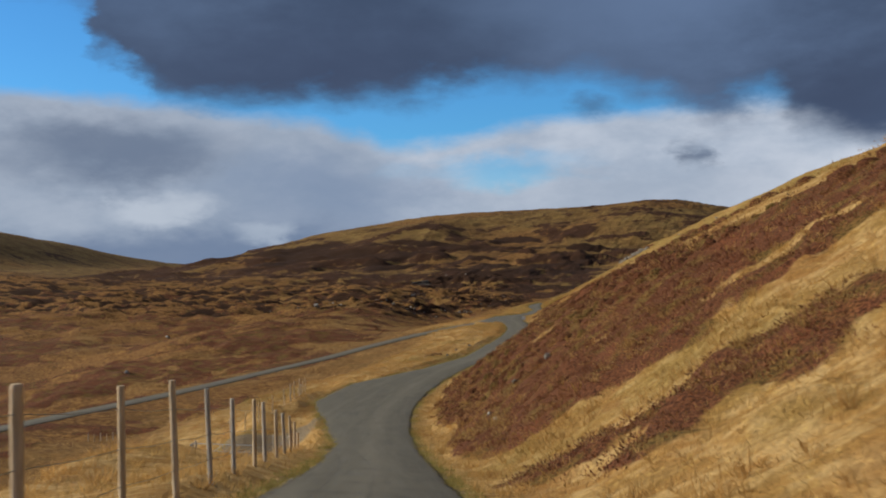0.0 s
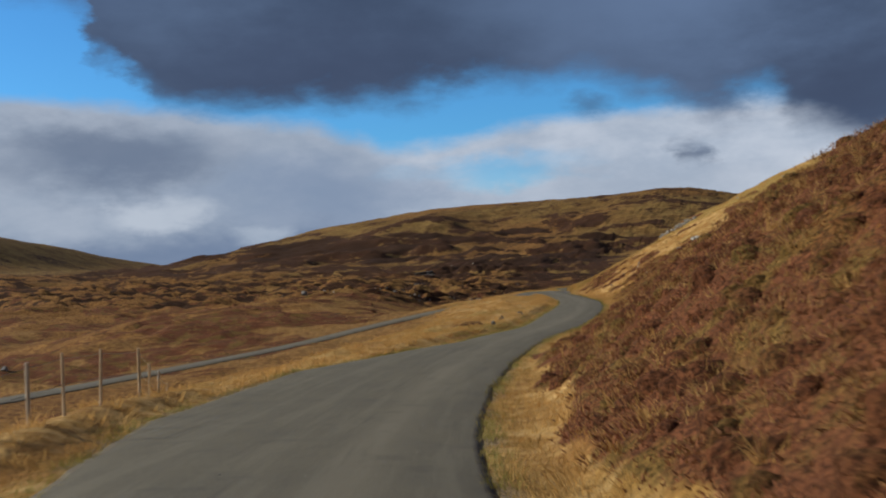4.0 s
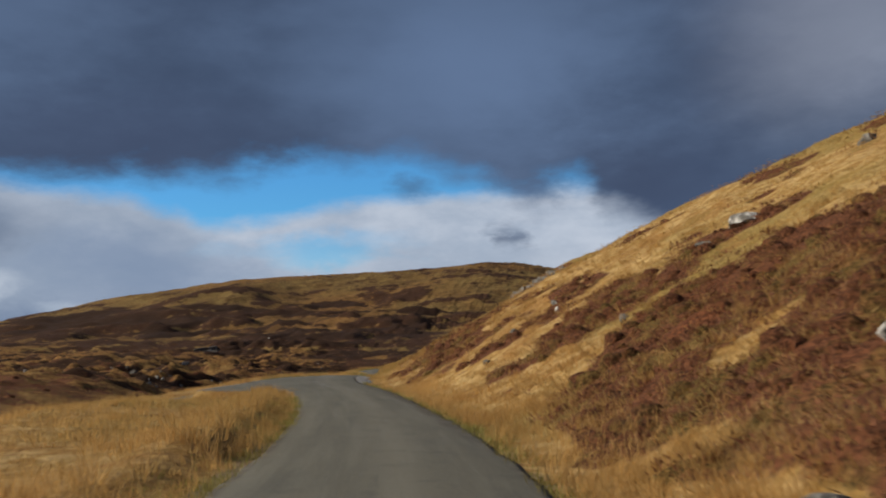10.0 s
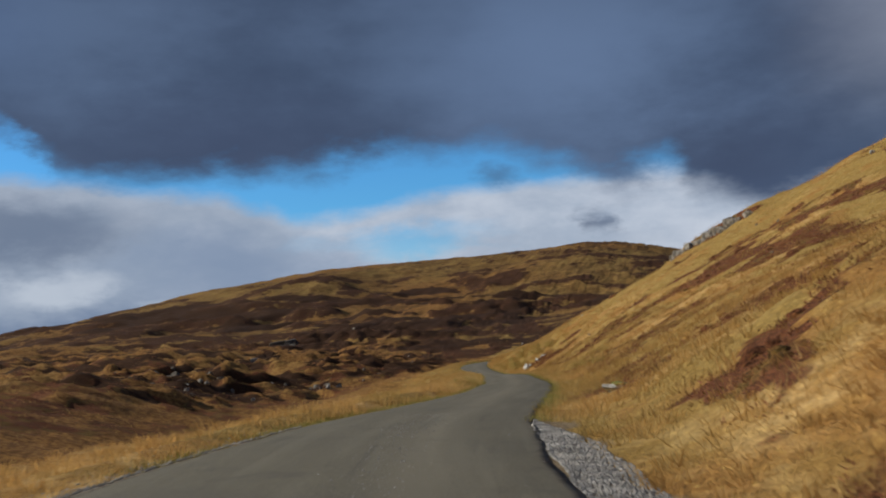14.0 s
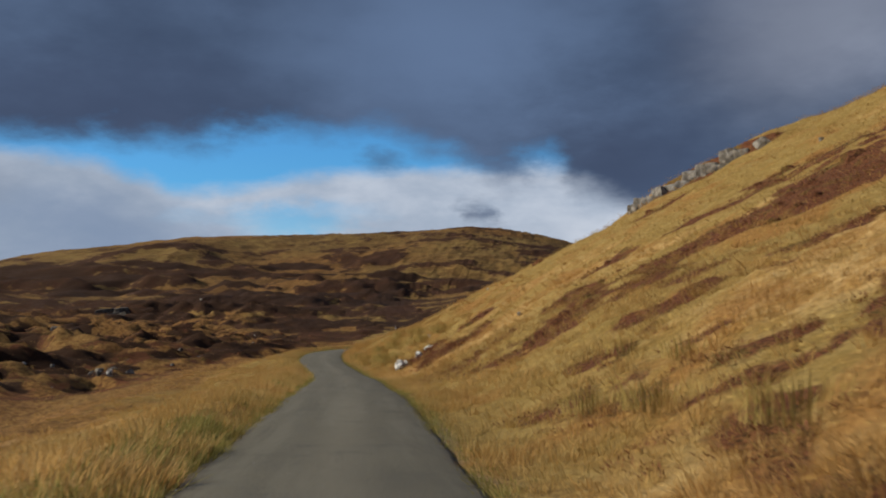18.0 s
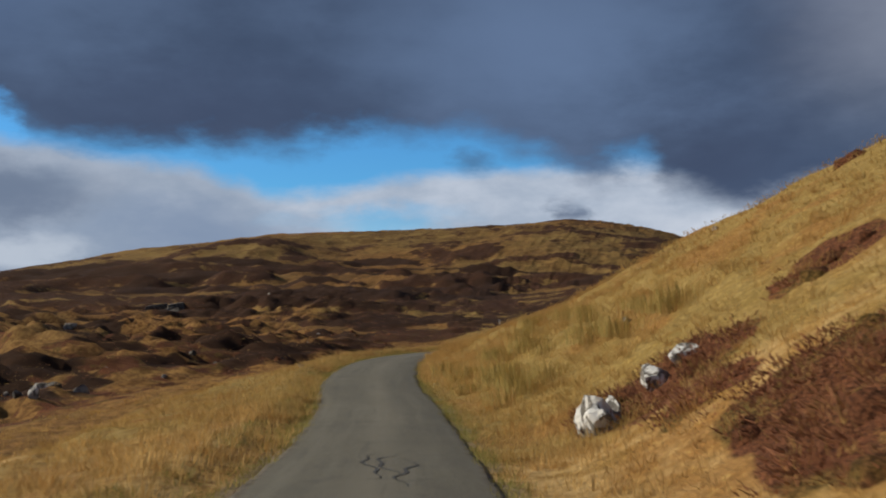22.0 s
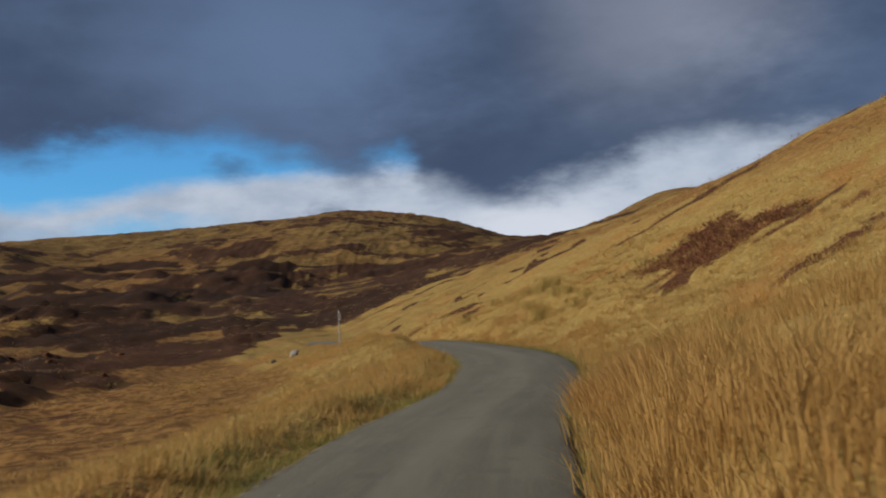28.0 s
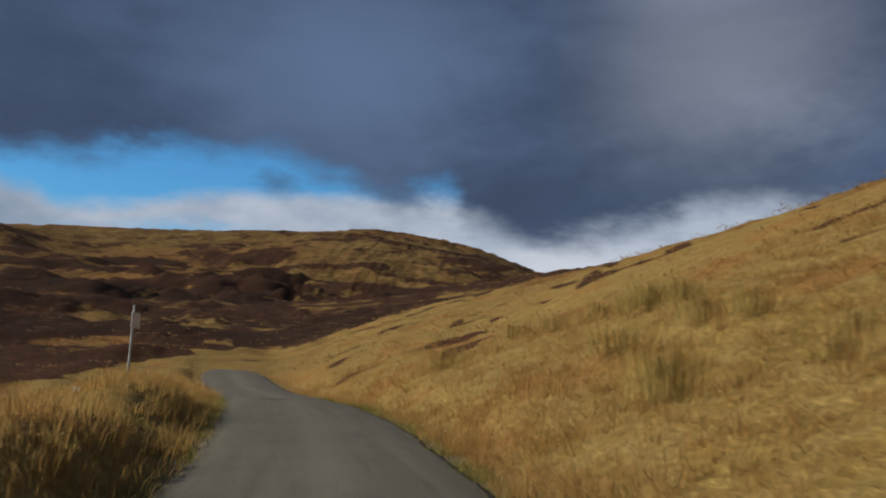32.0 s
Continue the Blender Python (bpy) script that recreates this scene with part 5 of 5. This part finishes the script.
# ---- stones and outcrops ----
stones = [  # x, y, size, material, squash, label
    (-25.20, 135.5, 2.6, PALE_ROCK, 0.28, "large lichen-whitened outcrop on the grassy hillside"),
    (-26.60, 133.9, 1.3, ROCK, 0.35, "white lichened boulder beside a larger outcrop"),
    (-33.10, 139.6, 0.65, ROCK, 0.7, "rounded grey boulder in heather"),
    (-33.60, 135.9, 0.55, ROCK, 0.7, "pale grey boulder half sunk in the bank"),
    (-31.70, 141.1, 0.72, PALE_ROCK, 0.6, "white-topped stone on the hillside"),
    (-20.10, 141.3, 1.4, ROCK, 0.6, "grey rock high on the slope"),
    (-26.30, 113.0, 0.65, PALE_ROCK, 0.8, "small white boulder in heather"),
    (-29.00, 129.7, 0.7, ROCK, 0.6, "brown-grey boulder in straw grass"),
    (-31.40, 138.9, 0.5, PALE_ROCK, 0.7, "small white stone on the hillside"),
    (-24.00, 103.9, 0.36, PALE_ROCK, 0.8, "small pale stone on the grassy verge"),
    (-26.10, 104.6, 0.29, ROCK, 0.8, "small grey stone at the verge"),
    (-30.00, 88.1, 0.61, ROCK, 0.8, "pale pointed stone in the verge grass"),
    (-28.20, 81.2, 0.54, ROCK, 0.8, "upright grey stone in the verge grass"),
    (-30.40, 93.0, 0.65, PALE_ROCK, 0.7, "pale boulder in the grass verge"),
    (-23.30, 80.2, 0.43, ROCK, 0.6, "grey stone at the foot of the bank"),
    (-6.79, 34.2, 0.54, PALE_ROCK, 0.7, "pale stone showing through heather"),
    (-8.14, 34.8, 0.43, PALE_ROCK, 0.7, "small pale stone in heather"),
    (-8.13, 31.8, 0.36, PALE_ROCK, 0.7, "small white stone in heather"),
    (-7.54, 30.6, 0.32, PALE_ROCK, 0.7, "small white stone in heather"),
    (-59.30, 244.6, 0.65, ROCK, 0.5, "flat pale rock on the grassy slope"),
    (-20.40, 229.1, 1.6, ROCK, 0.5, "grey rock near the skyline"),
    (-28.80, 230.3, 1.2, PALE_ROCK, 0.5, "pale rock on the upper slope"),
    (-72.90, 257.0, 0.5, PALE_ROCK, 0.6, "pale stone on the grass verge"),
    (-73.60, 258.4, 0.65, PALE_ROCK, 0.6, "low pale boulder on the grass verge"),
    (-74.60, 303.5, 0.5, PALE_ROCK, 0.5, "white stone lying in the verge grass"),
    (-82.60, 337.0, 1.1, PALE_ROCK, 0.8, "big pale boulder behind the sign"),
    (-83.80, 336.2, 0.65, ROCK, 0.8, "grey boulder beside a bigger one"),
    (-92.00, 266.5, 1.2, PALE_ROCK, 1.2, "tall leaning pale stone against a dark bank"),
    (-94.40, 267.4, 0.86, ROCK, 1.0, "grey upright stone in dark heather"),
    (-93.50, 291.0, 1.3, DARK_ROCK, 0.5, "broad dark slab outcrop on the moor"),
    (-96.00, 316.0, 1.3, PALE_ROCK, 0.45, "pale slab lying against a dark peat bank"),
    (-137.0, 336.0, 4.6, ROCK, 0.5, "grey outcrop on top of a heathery hummock"),
    (-97.40, 321.0, 1.1, PALE_ROCK, 0.45, "low pale rock at the edge of the moor"),
    (-97.00, 293.5, 1.4, DARK_ROCK, 0.6, "dark rock beside a grey slab"),
    (-132.40, 185.5, 1.6, PALE_ROCK, 0.7, "pale boulder on the open moor"),
    (-76.40, 100.3, 1.3, PALE_ROCK, 0.7, "grey-white boulder below the lower road"),
    (-79.40, 101.6, 0.94, ROCK, 0.7, "grey rock below the lower road"),
    (-104.00, 262.0, 1.7, ROCK, 0.6, "rough grey outcrop among hummocks"),
    (-110.00, 268.0, 2, DARK_ROCK, 0.6, "dark outcrop among hummocks"),
    (-120.00, 274.0, 1.6, ROCK, 0.6, "grey rock on a heathery hummock"),
    (-128.50, 282.0, 1.9, ROCK, 0.6, "grey rock on a heathery hummock"),
    (-111.00, 352.0, 1.3, PALE_ROCK, 0.7, "white boulder on the far heather"),
    (-116.00, 360.0, 1.4, PALE_ROCK, 0.7, "white boulder on the far heather"),
    (-106.00, 345.0, 1.2, PALE_ROCK, 0.7, "white boulder on the far heather"),
    (-118.00, 330.0, 1.6, ROCK, 0.6, "grey boulder at the edge of dark heather"),
    (-245.00, 506.0, 2.9, PALE_ROCK, 0.7, "white boulder low on the far hill"),
    (-150.00, 430.0, 2.2, ROCK, 0.5, "grey rock below the far hill"),
    (-165.00, 445.0, 2.6, ROCK, 0.5, "grey rock below the far hill"),
]
for k, (x, y, size, mat, squash, label) in enumerate(stones):
    rock(x, y, size * (0.55 if y < 340 else 0.45), mat, label, 100 + k, squash, turn=37 * k, sink=0.33)


def mossy_stone(x, y, size, flat, turn, label, seed):
    """A stone with a cap of moss grown over its top."""
    st = anchor("mossy_stone", on_ground(x, y), label, "rock")
    st.rotation_euler = (0, 0, radians(turn))
    b = part("stone", rock_bm(seed, size * 0.6, size * 0.42, size * flat, 16, 4, 0.1), PALE_ROCK, st)
    b.location = (0, 0, size * flat * 0.05)
    m = part("moss", rock_bm(seed + 1, size * 0.54, size * 0.36, size * flat * 0.42, 10, 4, 0.16), MOSS, st, "green moss cap")
    m.location = (0.03 * size, 0.08 * size, size * flat * 0.5)


mossy_stone(-43.35, 164.75, 0.85, 0.2, -38, "flat grey slab edged with green moss beside the bank", 570)
mossy_stone(-27.5, 109.9, 0.5, 0.3, 25, "pale lichened boulder capped with moss and heather", 574)

# mound of broken rock on the left moor
q = random.Random(12)
for k in range(90):
    x, y = q.uniform(-140, -92), q.uniform(232, 284)
    rock(x, y, q.uniform(0.3, 1.0) * (1.5 if k % 11 == 0 else 1), (DARK_ROCK, ROCK, PALE_ROCK)[k % 3], ("dark peaty rock among heather hummocks", "grey rock among heather hummocks", "pale rock among heather hummocks")[k % 3],
         300 + k, q.uniform(0.5, 0.9), turn=53 * k, group="rocks on the moor")
for k in range(26):
    x, y = q.uniform(-48, -8), q.uniform(35, 330)
    x = float(road_frame(y)[0]) + q.uniform(6, 34)
    rock(x, y, q.uniform(0.15, 0.4), (PALE_ROCK, ROCK)[k % 2], ("small white stone on the hillside", "small grey stone on the hillside")[k % 2],
         400 + k, q.uniform(0.5, 0.9), turn=71 * k, group="stones on the hillside")


def block_bm(seed, w, d, h):
    """A squared block of bedded rock with cracked, uneven faces."""
    r = random.Random(seed)
    bm = bmesh.new()
    bmesh.ops.create_cube(bm, size=1)
    bmesh.ops.subdivide_edges(bm, edges=list(bm.edges), cuts=5, use_grid_fill=True)
    off = Vector((r.uniform(0, 60), r.uniform(0, 60), r.uniform(0, 60)))
    lean = r.uniform(-0.15, 0.15)
    for v in bm.verts:
        c = v.co.copy()
        k = max(abs(c.x), abs(c.y), abs(c.z)) / max(c.length, 0.01)
        c *= 1 - 0.3 * (1 - k)
        beds = round((c.z + 0.12 * noise.noise(Vector((c.x * 2, c.y * 2, 0)) + off)) * 5) * 0.03
        n = noise.noise(c * 2.2 + off) * 0.13 + noise.noise(c * 6 + off) * 0.06
        c.x, c.y, c.z = c.x * (1 + n) + lean * c.z + beds, c.y * (1 + n) - beds, c.z * (1 + 0.6 * n)
        v.co = Vector((c.x * w, c.y * d, c.z * h))
    return bm


def outcrop(name, spots, mat, label, seed):
    """Broken crag: blocks side by side, bedded into the slope."""
    base = on_ground(*spots[0][:2])
    c = anchor(name, base, label, "outcrop")
    for k, (x, y, w, d, h, turn) in enumerate(spots):
        b = part("block", block_bm(seed + k, w, d, h), mat, c)
        b.location = on_ground(x, y, h * 0.06) - base
        b.rotation_euler = (radians(6 * math.sin(k * 2.3)), radians(-14 + 5 * math.cos(k * 1.7)), radians(turn))
    return c


def cliff(spots, label, seed):
    """Upright joints of rock set into a step of the slope, tops level with the turf behind."""
    base = on_ground(-41.5, 249.6)
    c = anchor("crag", base, label, "crag")
    q = random.Random(seed)
    for k, (across, w, h) in enumerate(spots):
        out = q.uniform(-0.35, 0.1)
        x, y = -41.5 + across * 0.81 + out * 0.586, 249.6 - across * 0.586 + out * 0.81
        b = part("block", block_bm(seed + k, w, 1.5, h), ROCK, c)
        top = float(ground_z(x + 0.5 * 0.586, y + 0.5 * 0.81)) + q.uniform(-0.85, -0.12)
        b.location = Vector((x, y, top - h * 0.47)) - base
        b.rotation_euler = (radians(q.uniform(-14, 14)), radians(q.uniform(-12, 12)), radians(-36 + q.uniform(-22, 22)))


cliff([(-5.6, 0.9, 0.9), (-4.9, 1.2, 1.4), (-4.1, 1.5, 1.7), (-3.1, 1.1, 1.3), (-2.4, 1.3, 1.2), (-1.7, 1.0, 1.4), (-1.0, 1.2, 1.2), (-0.3, 1.1, 1.4), (0.4, 1.2, 1.3), (1.1, 1.0, 1.5), (1.8, 1.3, 1.3), (2.6, 1.0, 1.1)],
      "broken cliff of pale upright rock under a heather cap", 500)
rock(-38.4, 246.2, 1.3, ROCK, "rounded grey boulder at the foot of a crag", 530, 0.6, turn=30, sink=0.36)
outcrop("boulder_outcrop", [(-163.5, 404.0, 4.5, 2.5, 2.6, 25), (-160.0, 402.0, 3.6, 2.2, 2.0, 10), (-166.5, 408.0, 3.4, 2.4, 2.2, 40), (-157.0, 401.0, 2.6, 2.0, 1.4, -8), (-161.5, 409.0, 3.6, 2.4, 3.0, 30)], DARK_ROCK, "dark slabby knoll of rock below the far hill", 580)
jagged = anchor("boulder_outcrop", on_ground(-59.0, 234.2), "roadside outcrop streaked white with lichen", "outcrop")
for k, (x, y, w, d, h, tilt) in enumerate([(-59.1, 234.0, 0.42, 0.3, 0.52, 8), (-58.85, 234.3, 0.24, 0.2, 0.34, -14), (-58.3, 235.0, 0.5, 0.3, 0.28, 16), (-57.8, 235.5, 0.38, 0.24, 0.18, -20), (-59.0, 233.8, 0.26, 0.24, 0.3, 25)]):
    b = part("block", rock_bm(540 + k, w, d, h, 12, 3, 0.14), STREAKED, jagged)
    b.location = on_ground(x, y, -h * 0.36) - jagged.location
    b.rotation_euler = (radians(tilt), radians(-tilt), k * 1.3)
outcrop("boulder_outcrop", [(-19.6, 125.0, 0.8, 0.7, 0.6, 0), (-18.7, 126.0, 0.6, 0.6, 0.5, 40)], PALE_ROCK, "small pale outcrop high on the slope", 560)


# ---- rush clumps ----
def rush_clump(x, y, h, n, seed):
    r = np.random.default_rng(seed)
    a, rad = r.uniform(0, 6.283, n), np.sqrt(r.random(n)) * 1.25 * h
    H, tilt = h * r.uniform(0.55, 1.1, n), r.uniform(0.02, 0.45, n)
    base = np.stack([rad * np.cos(a), rad * np.sin(a), np.full(n, -0.05)], 1)
    tip = base + np.stack([np.cos(a) * tilt * H, np.sin(a) * tilt * H, H], 1)
    mid = (base + tip) / 2 - np.stack([np.cos(a), np.sin(a), 0 * a], 1) * (0.07 * H)[:, None]
    w = np.stack([-np.sin(a + 0.6), np.cos(a + 0.6), 0 * a], 1) * 0.005
    verts = np.stack([base - w, base + w, mid + w, mid - w, tip], 1).reshape(-1, 3)
    k = np.arange(n)[:, None] * 5
    me = bpy.data.meshes.new("rush_clump")
    fill_mesh(me, verts, np.concatenate([k + [0, 1, 2], k + [0, 2, 3], k + [3, 2, 4]], 0))
    me.materials.append(RUSH)
    ob = tagged(new("rush_clump", me), "thin straw-green clump of rushes in rough grass", "rushes", "rush clumps")
    ob.location = on_ground(x, y)


for k, (x, y, h, n) in enumerate([(-46.7, 190.3, 1.0, 240), (-47.8, 193.7, 0.8, 260), (-48.6, 195.2, 0.75, 220), (-47.2, 196.4, 0.7, 200), (-64.5, 250.6, 0.9, 320), (-65.4, 252.4, 0.85, 260),
                                  (-63.2, 247.6, 0.95, 320), (-62.6, 245.6, 0.9, 280), (-67.0, 258.0, 0.8, 220), (-69.4, 331.0, 0.8, 220), (-70.2, 333.4, 0.7, 200), (-68.4, 330.2, 0.75, 200),
                                  (-67.8, 327.9, 0.8, 220), (-67.0, 319.4, 0.75, 220), (-48.0, 199.8, 0.7, 160), (-63.8, 246.8, 0.9, 300), (-66.4, 296.0, 0.8, 240), (-67.2, 301.0, 0.75, 220)]):
    rush_clump(x, y, h * 0.55, int(n * 0.6), 600 + k)
q = random.Random(44)
for k in range(46):
    y = q.uniform(242, 256) if k < 34 else q.uniform(318, 334)
    v = q.uniform(2.4, 7.5) if k < 34 else q.uniform(3.5, 9)
    x = float(road_frame(np.array(y))[0]) + v
    rush_clump(x, y, q.uniform(0.4, 0.66), q.randint(130, 230), 660 + k)


# ---- gravel at the junction and loose chips on the tarmac ----
def chips(name, seed, spots, label):
    """Many small angular stones joined in one mesh."""
    r = np.random.default_rng(seed)
    x, y, s = spots(r)
    vv, le = lateral(x, y), left_edge(y)
    crown = 0.018 + 0.05 * (1 - (2 * (vv - le) / (1.5 - le) - 1) ** 2)
    z = np.maximum(ground_z(x, y), np.where((vv < 1.47) & (vv > le + 0.03), road_frame(y)[1] + crown, -99)) + s * 0.15
    octa = np.array([(1, 0, 0), (0, 1, 0), (-1, 0, 0), (0, -1, 0), (0, 0, 0.8), (0, 0, -0.8)], float)
    tri = np.array([(0, 1, 4), (1, 2, 4), (2, 3, 4), (3, 0, 4), (1, 0, 5), (2, 1, 5), (3, 2, 5), (0, 3, 5)])
    n = len(x)
    v = octa[None] * r.uniform(0.5, 1.2, (n, 6, 1)) * s[:, None, None]
    a = r.uniform(0, 6.28, n)
    rx = v[..., 0] * np.cos(a)[:, None] - v[..., 1] * np.sin(a)[:, None]
    ry = v[..., 0] * np.sin(a)[:, None] + v[..., 1] * np.cos(a)[:, None]
    verts = np.stack([rx + x[:, None], ry + y[:, None], v[..., 2] + z[:, None]], -1).reshape(-1, 3)
    me = bpy.data.meshes.new(name)
    fill_mesh(me, verts, (tri[None] + 6 * np.arange(n)[:, None, None]).reshape(-1, 3))
    me.materials.append(GRAVEL)
    return tagged(new(name, me), label=label, kind="stuff")


def along(y, v):
    cx, cz, cc = road_frame(y)
    return cx + v / cc


def heap(r):
    y = r.uniform(144.5, 158.5, 15000)
    wide = 0.62 * smooth(144, 149, y) * smooth(159, 154, y) + 0.05
    v = 1.49 + wide * r.random(15000) ** 1.25 + 0.05 * fbm(y, 0 * y, 0.9, 2, 74)
    return along(y, v), y, r.uniform(0.01, 0.03, 15000)


def left_heap(r):
    y = r.uniform(139, 158, 3600)
    v = left_edge(y) + 0.12 - np.abs(r.normal(0, 0.22, 3600))
    return along(y, v), y, r.uniform(0.008, 0.024, 3600)


def grit(r):
    y = np.concatenate([r.uniform(140, 160, 900), r.uniform(0, 330, 500), r.uniform(139, 150, 300)])
    v = np.concatenate([r.normal(-0.35, 0.22, 900), r.uniform(-1.45, 1.5, 500), r.uniform(-3.8, -1.2, 300)])
    return along(y, v), y, r.uniform(0.005, 0.016, 1700)


chips("gravel", 21, heap, "heap of grey road gravel along the tarmac edge")
chips("gravel", 22, left_heap, "loose grey gravel at the junction edge")
chips("grit", 23, grit, "scattered pale chippings on the tarmac")


# ---- skid marks ----
def skid(y0, v0, length, sway, seed):
    """A thin wavering smear of rubber on the tarmac."""
    yy = np.linspace(y0, y0 + length, 24)
    vv = v0 + sway * np.sin((yy - y0) * 2.1 + seed) + 0.05 * np.sin((yy - y0) * 6.3)
    half = 0.026 * np.sin(np.linspace(0.1, 3.04, 24))
    cx, cz, cc = road_frame(yy)
    off = vv[:, None] + half[:, None] * np.array([-1.0, 0.0, 1.0])
    u = np.clip((off + 1.45) / 2.95, 0, 1)
    X, Y = cx[:, None] + off / cc[:, None], np.repeat(yy[:, None], 3, 1)
    Z = cz[:, None] + 0.018 + 0.05 * (1 - (2 * u - 1) ** 2) + 0.004 * fbm(X, Y, 2.5, 2, 53) + 0.006
    tagged(new("tyre_mark", sheet("tyre_mark", X, Y, Z, RUBBER)), label="wavering black skid mark on the tarmac", kind="structure")


skid(229.6, -0.02, 3.0, 0.12, 0.3)
skid(230.2, 0.2, 2.4, 0.14, 1.9)
skid(229.2, 0.42, 2.8, 0.1, 3.1)
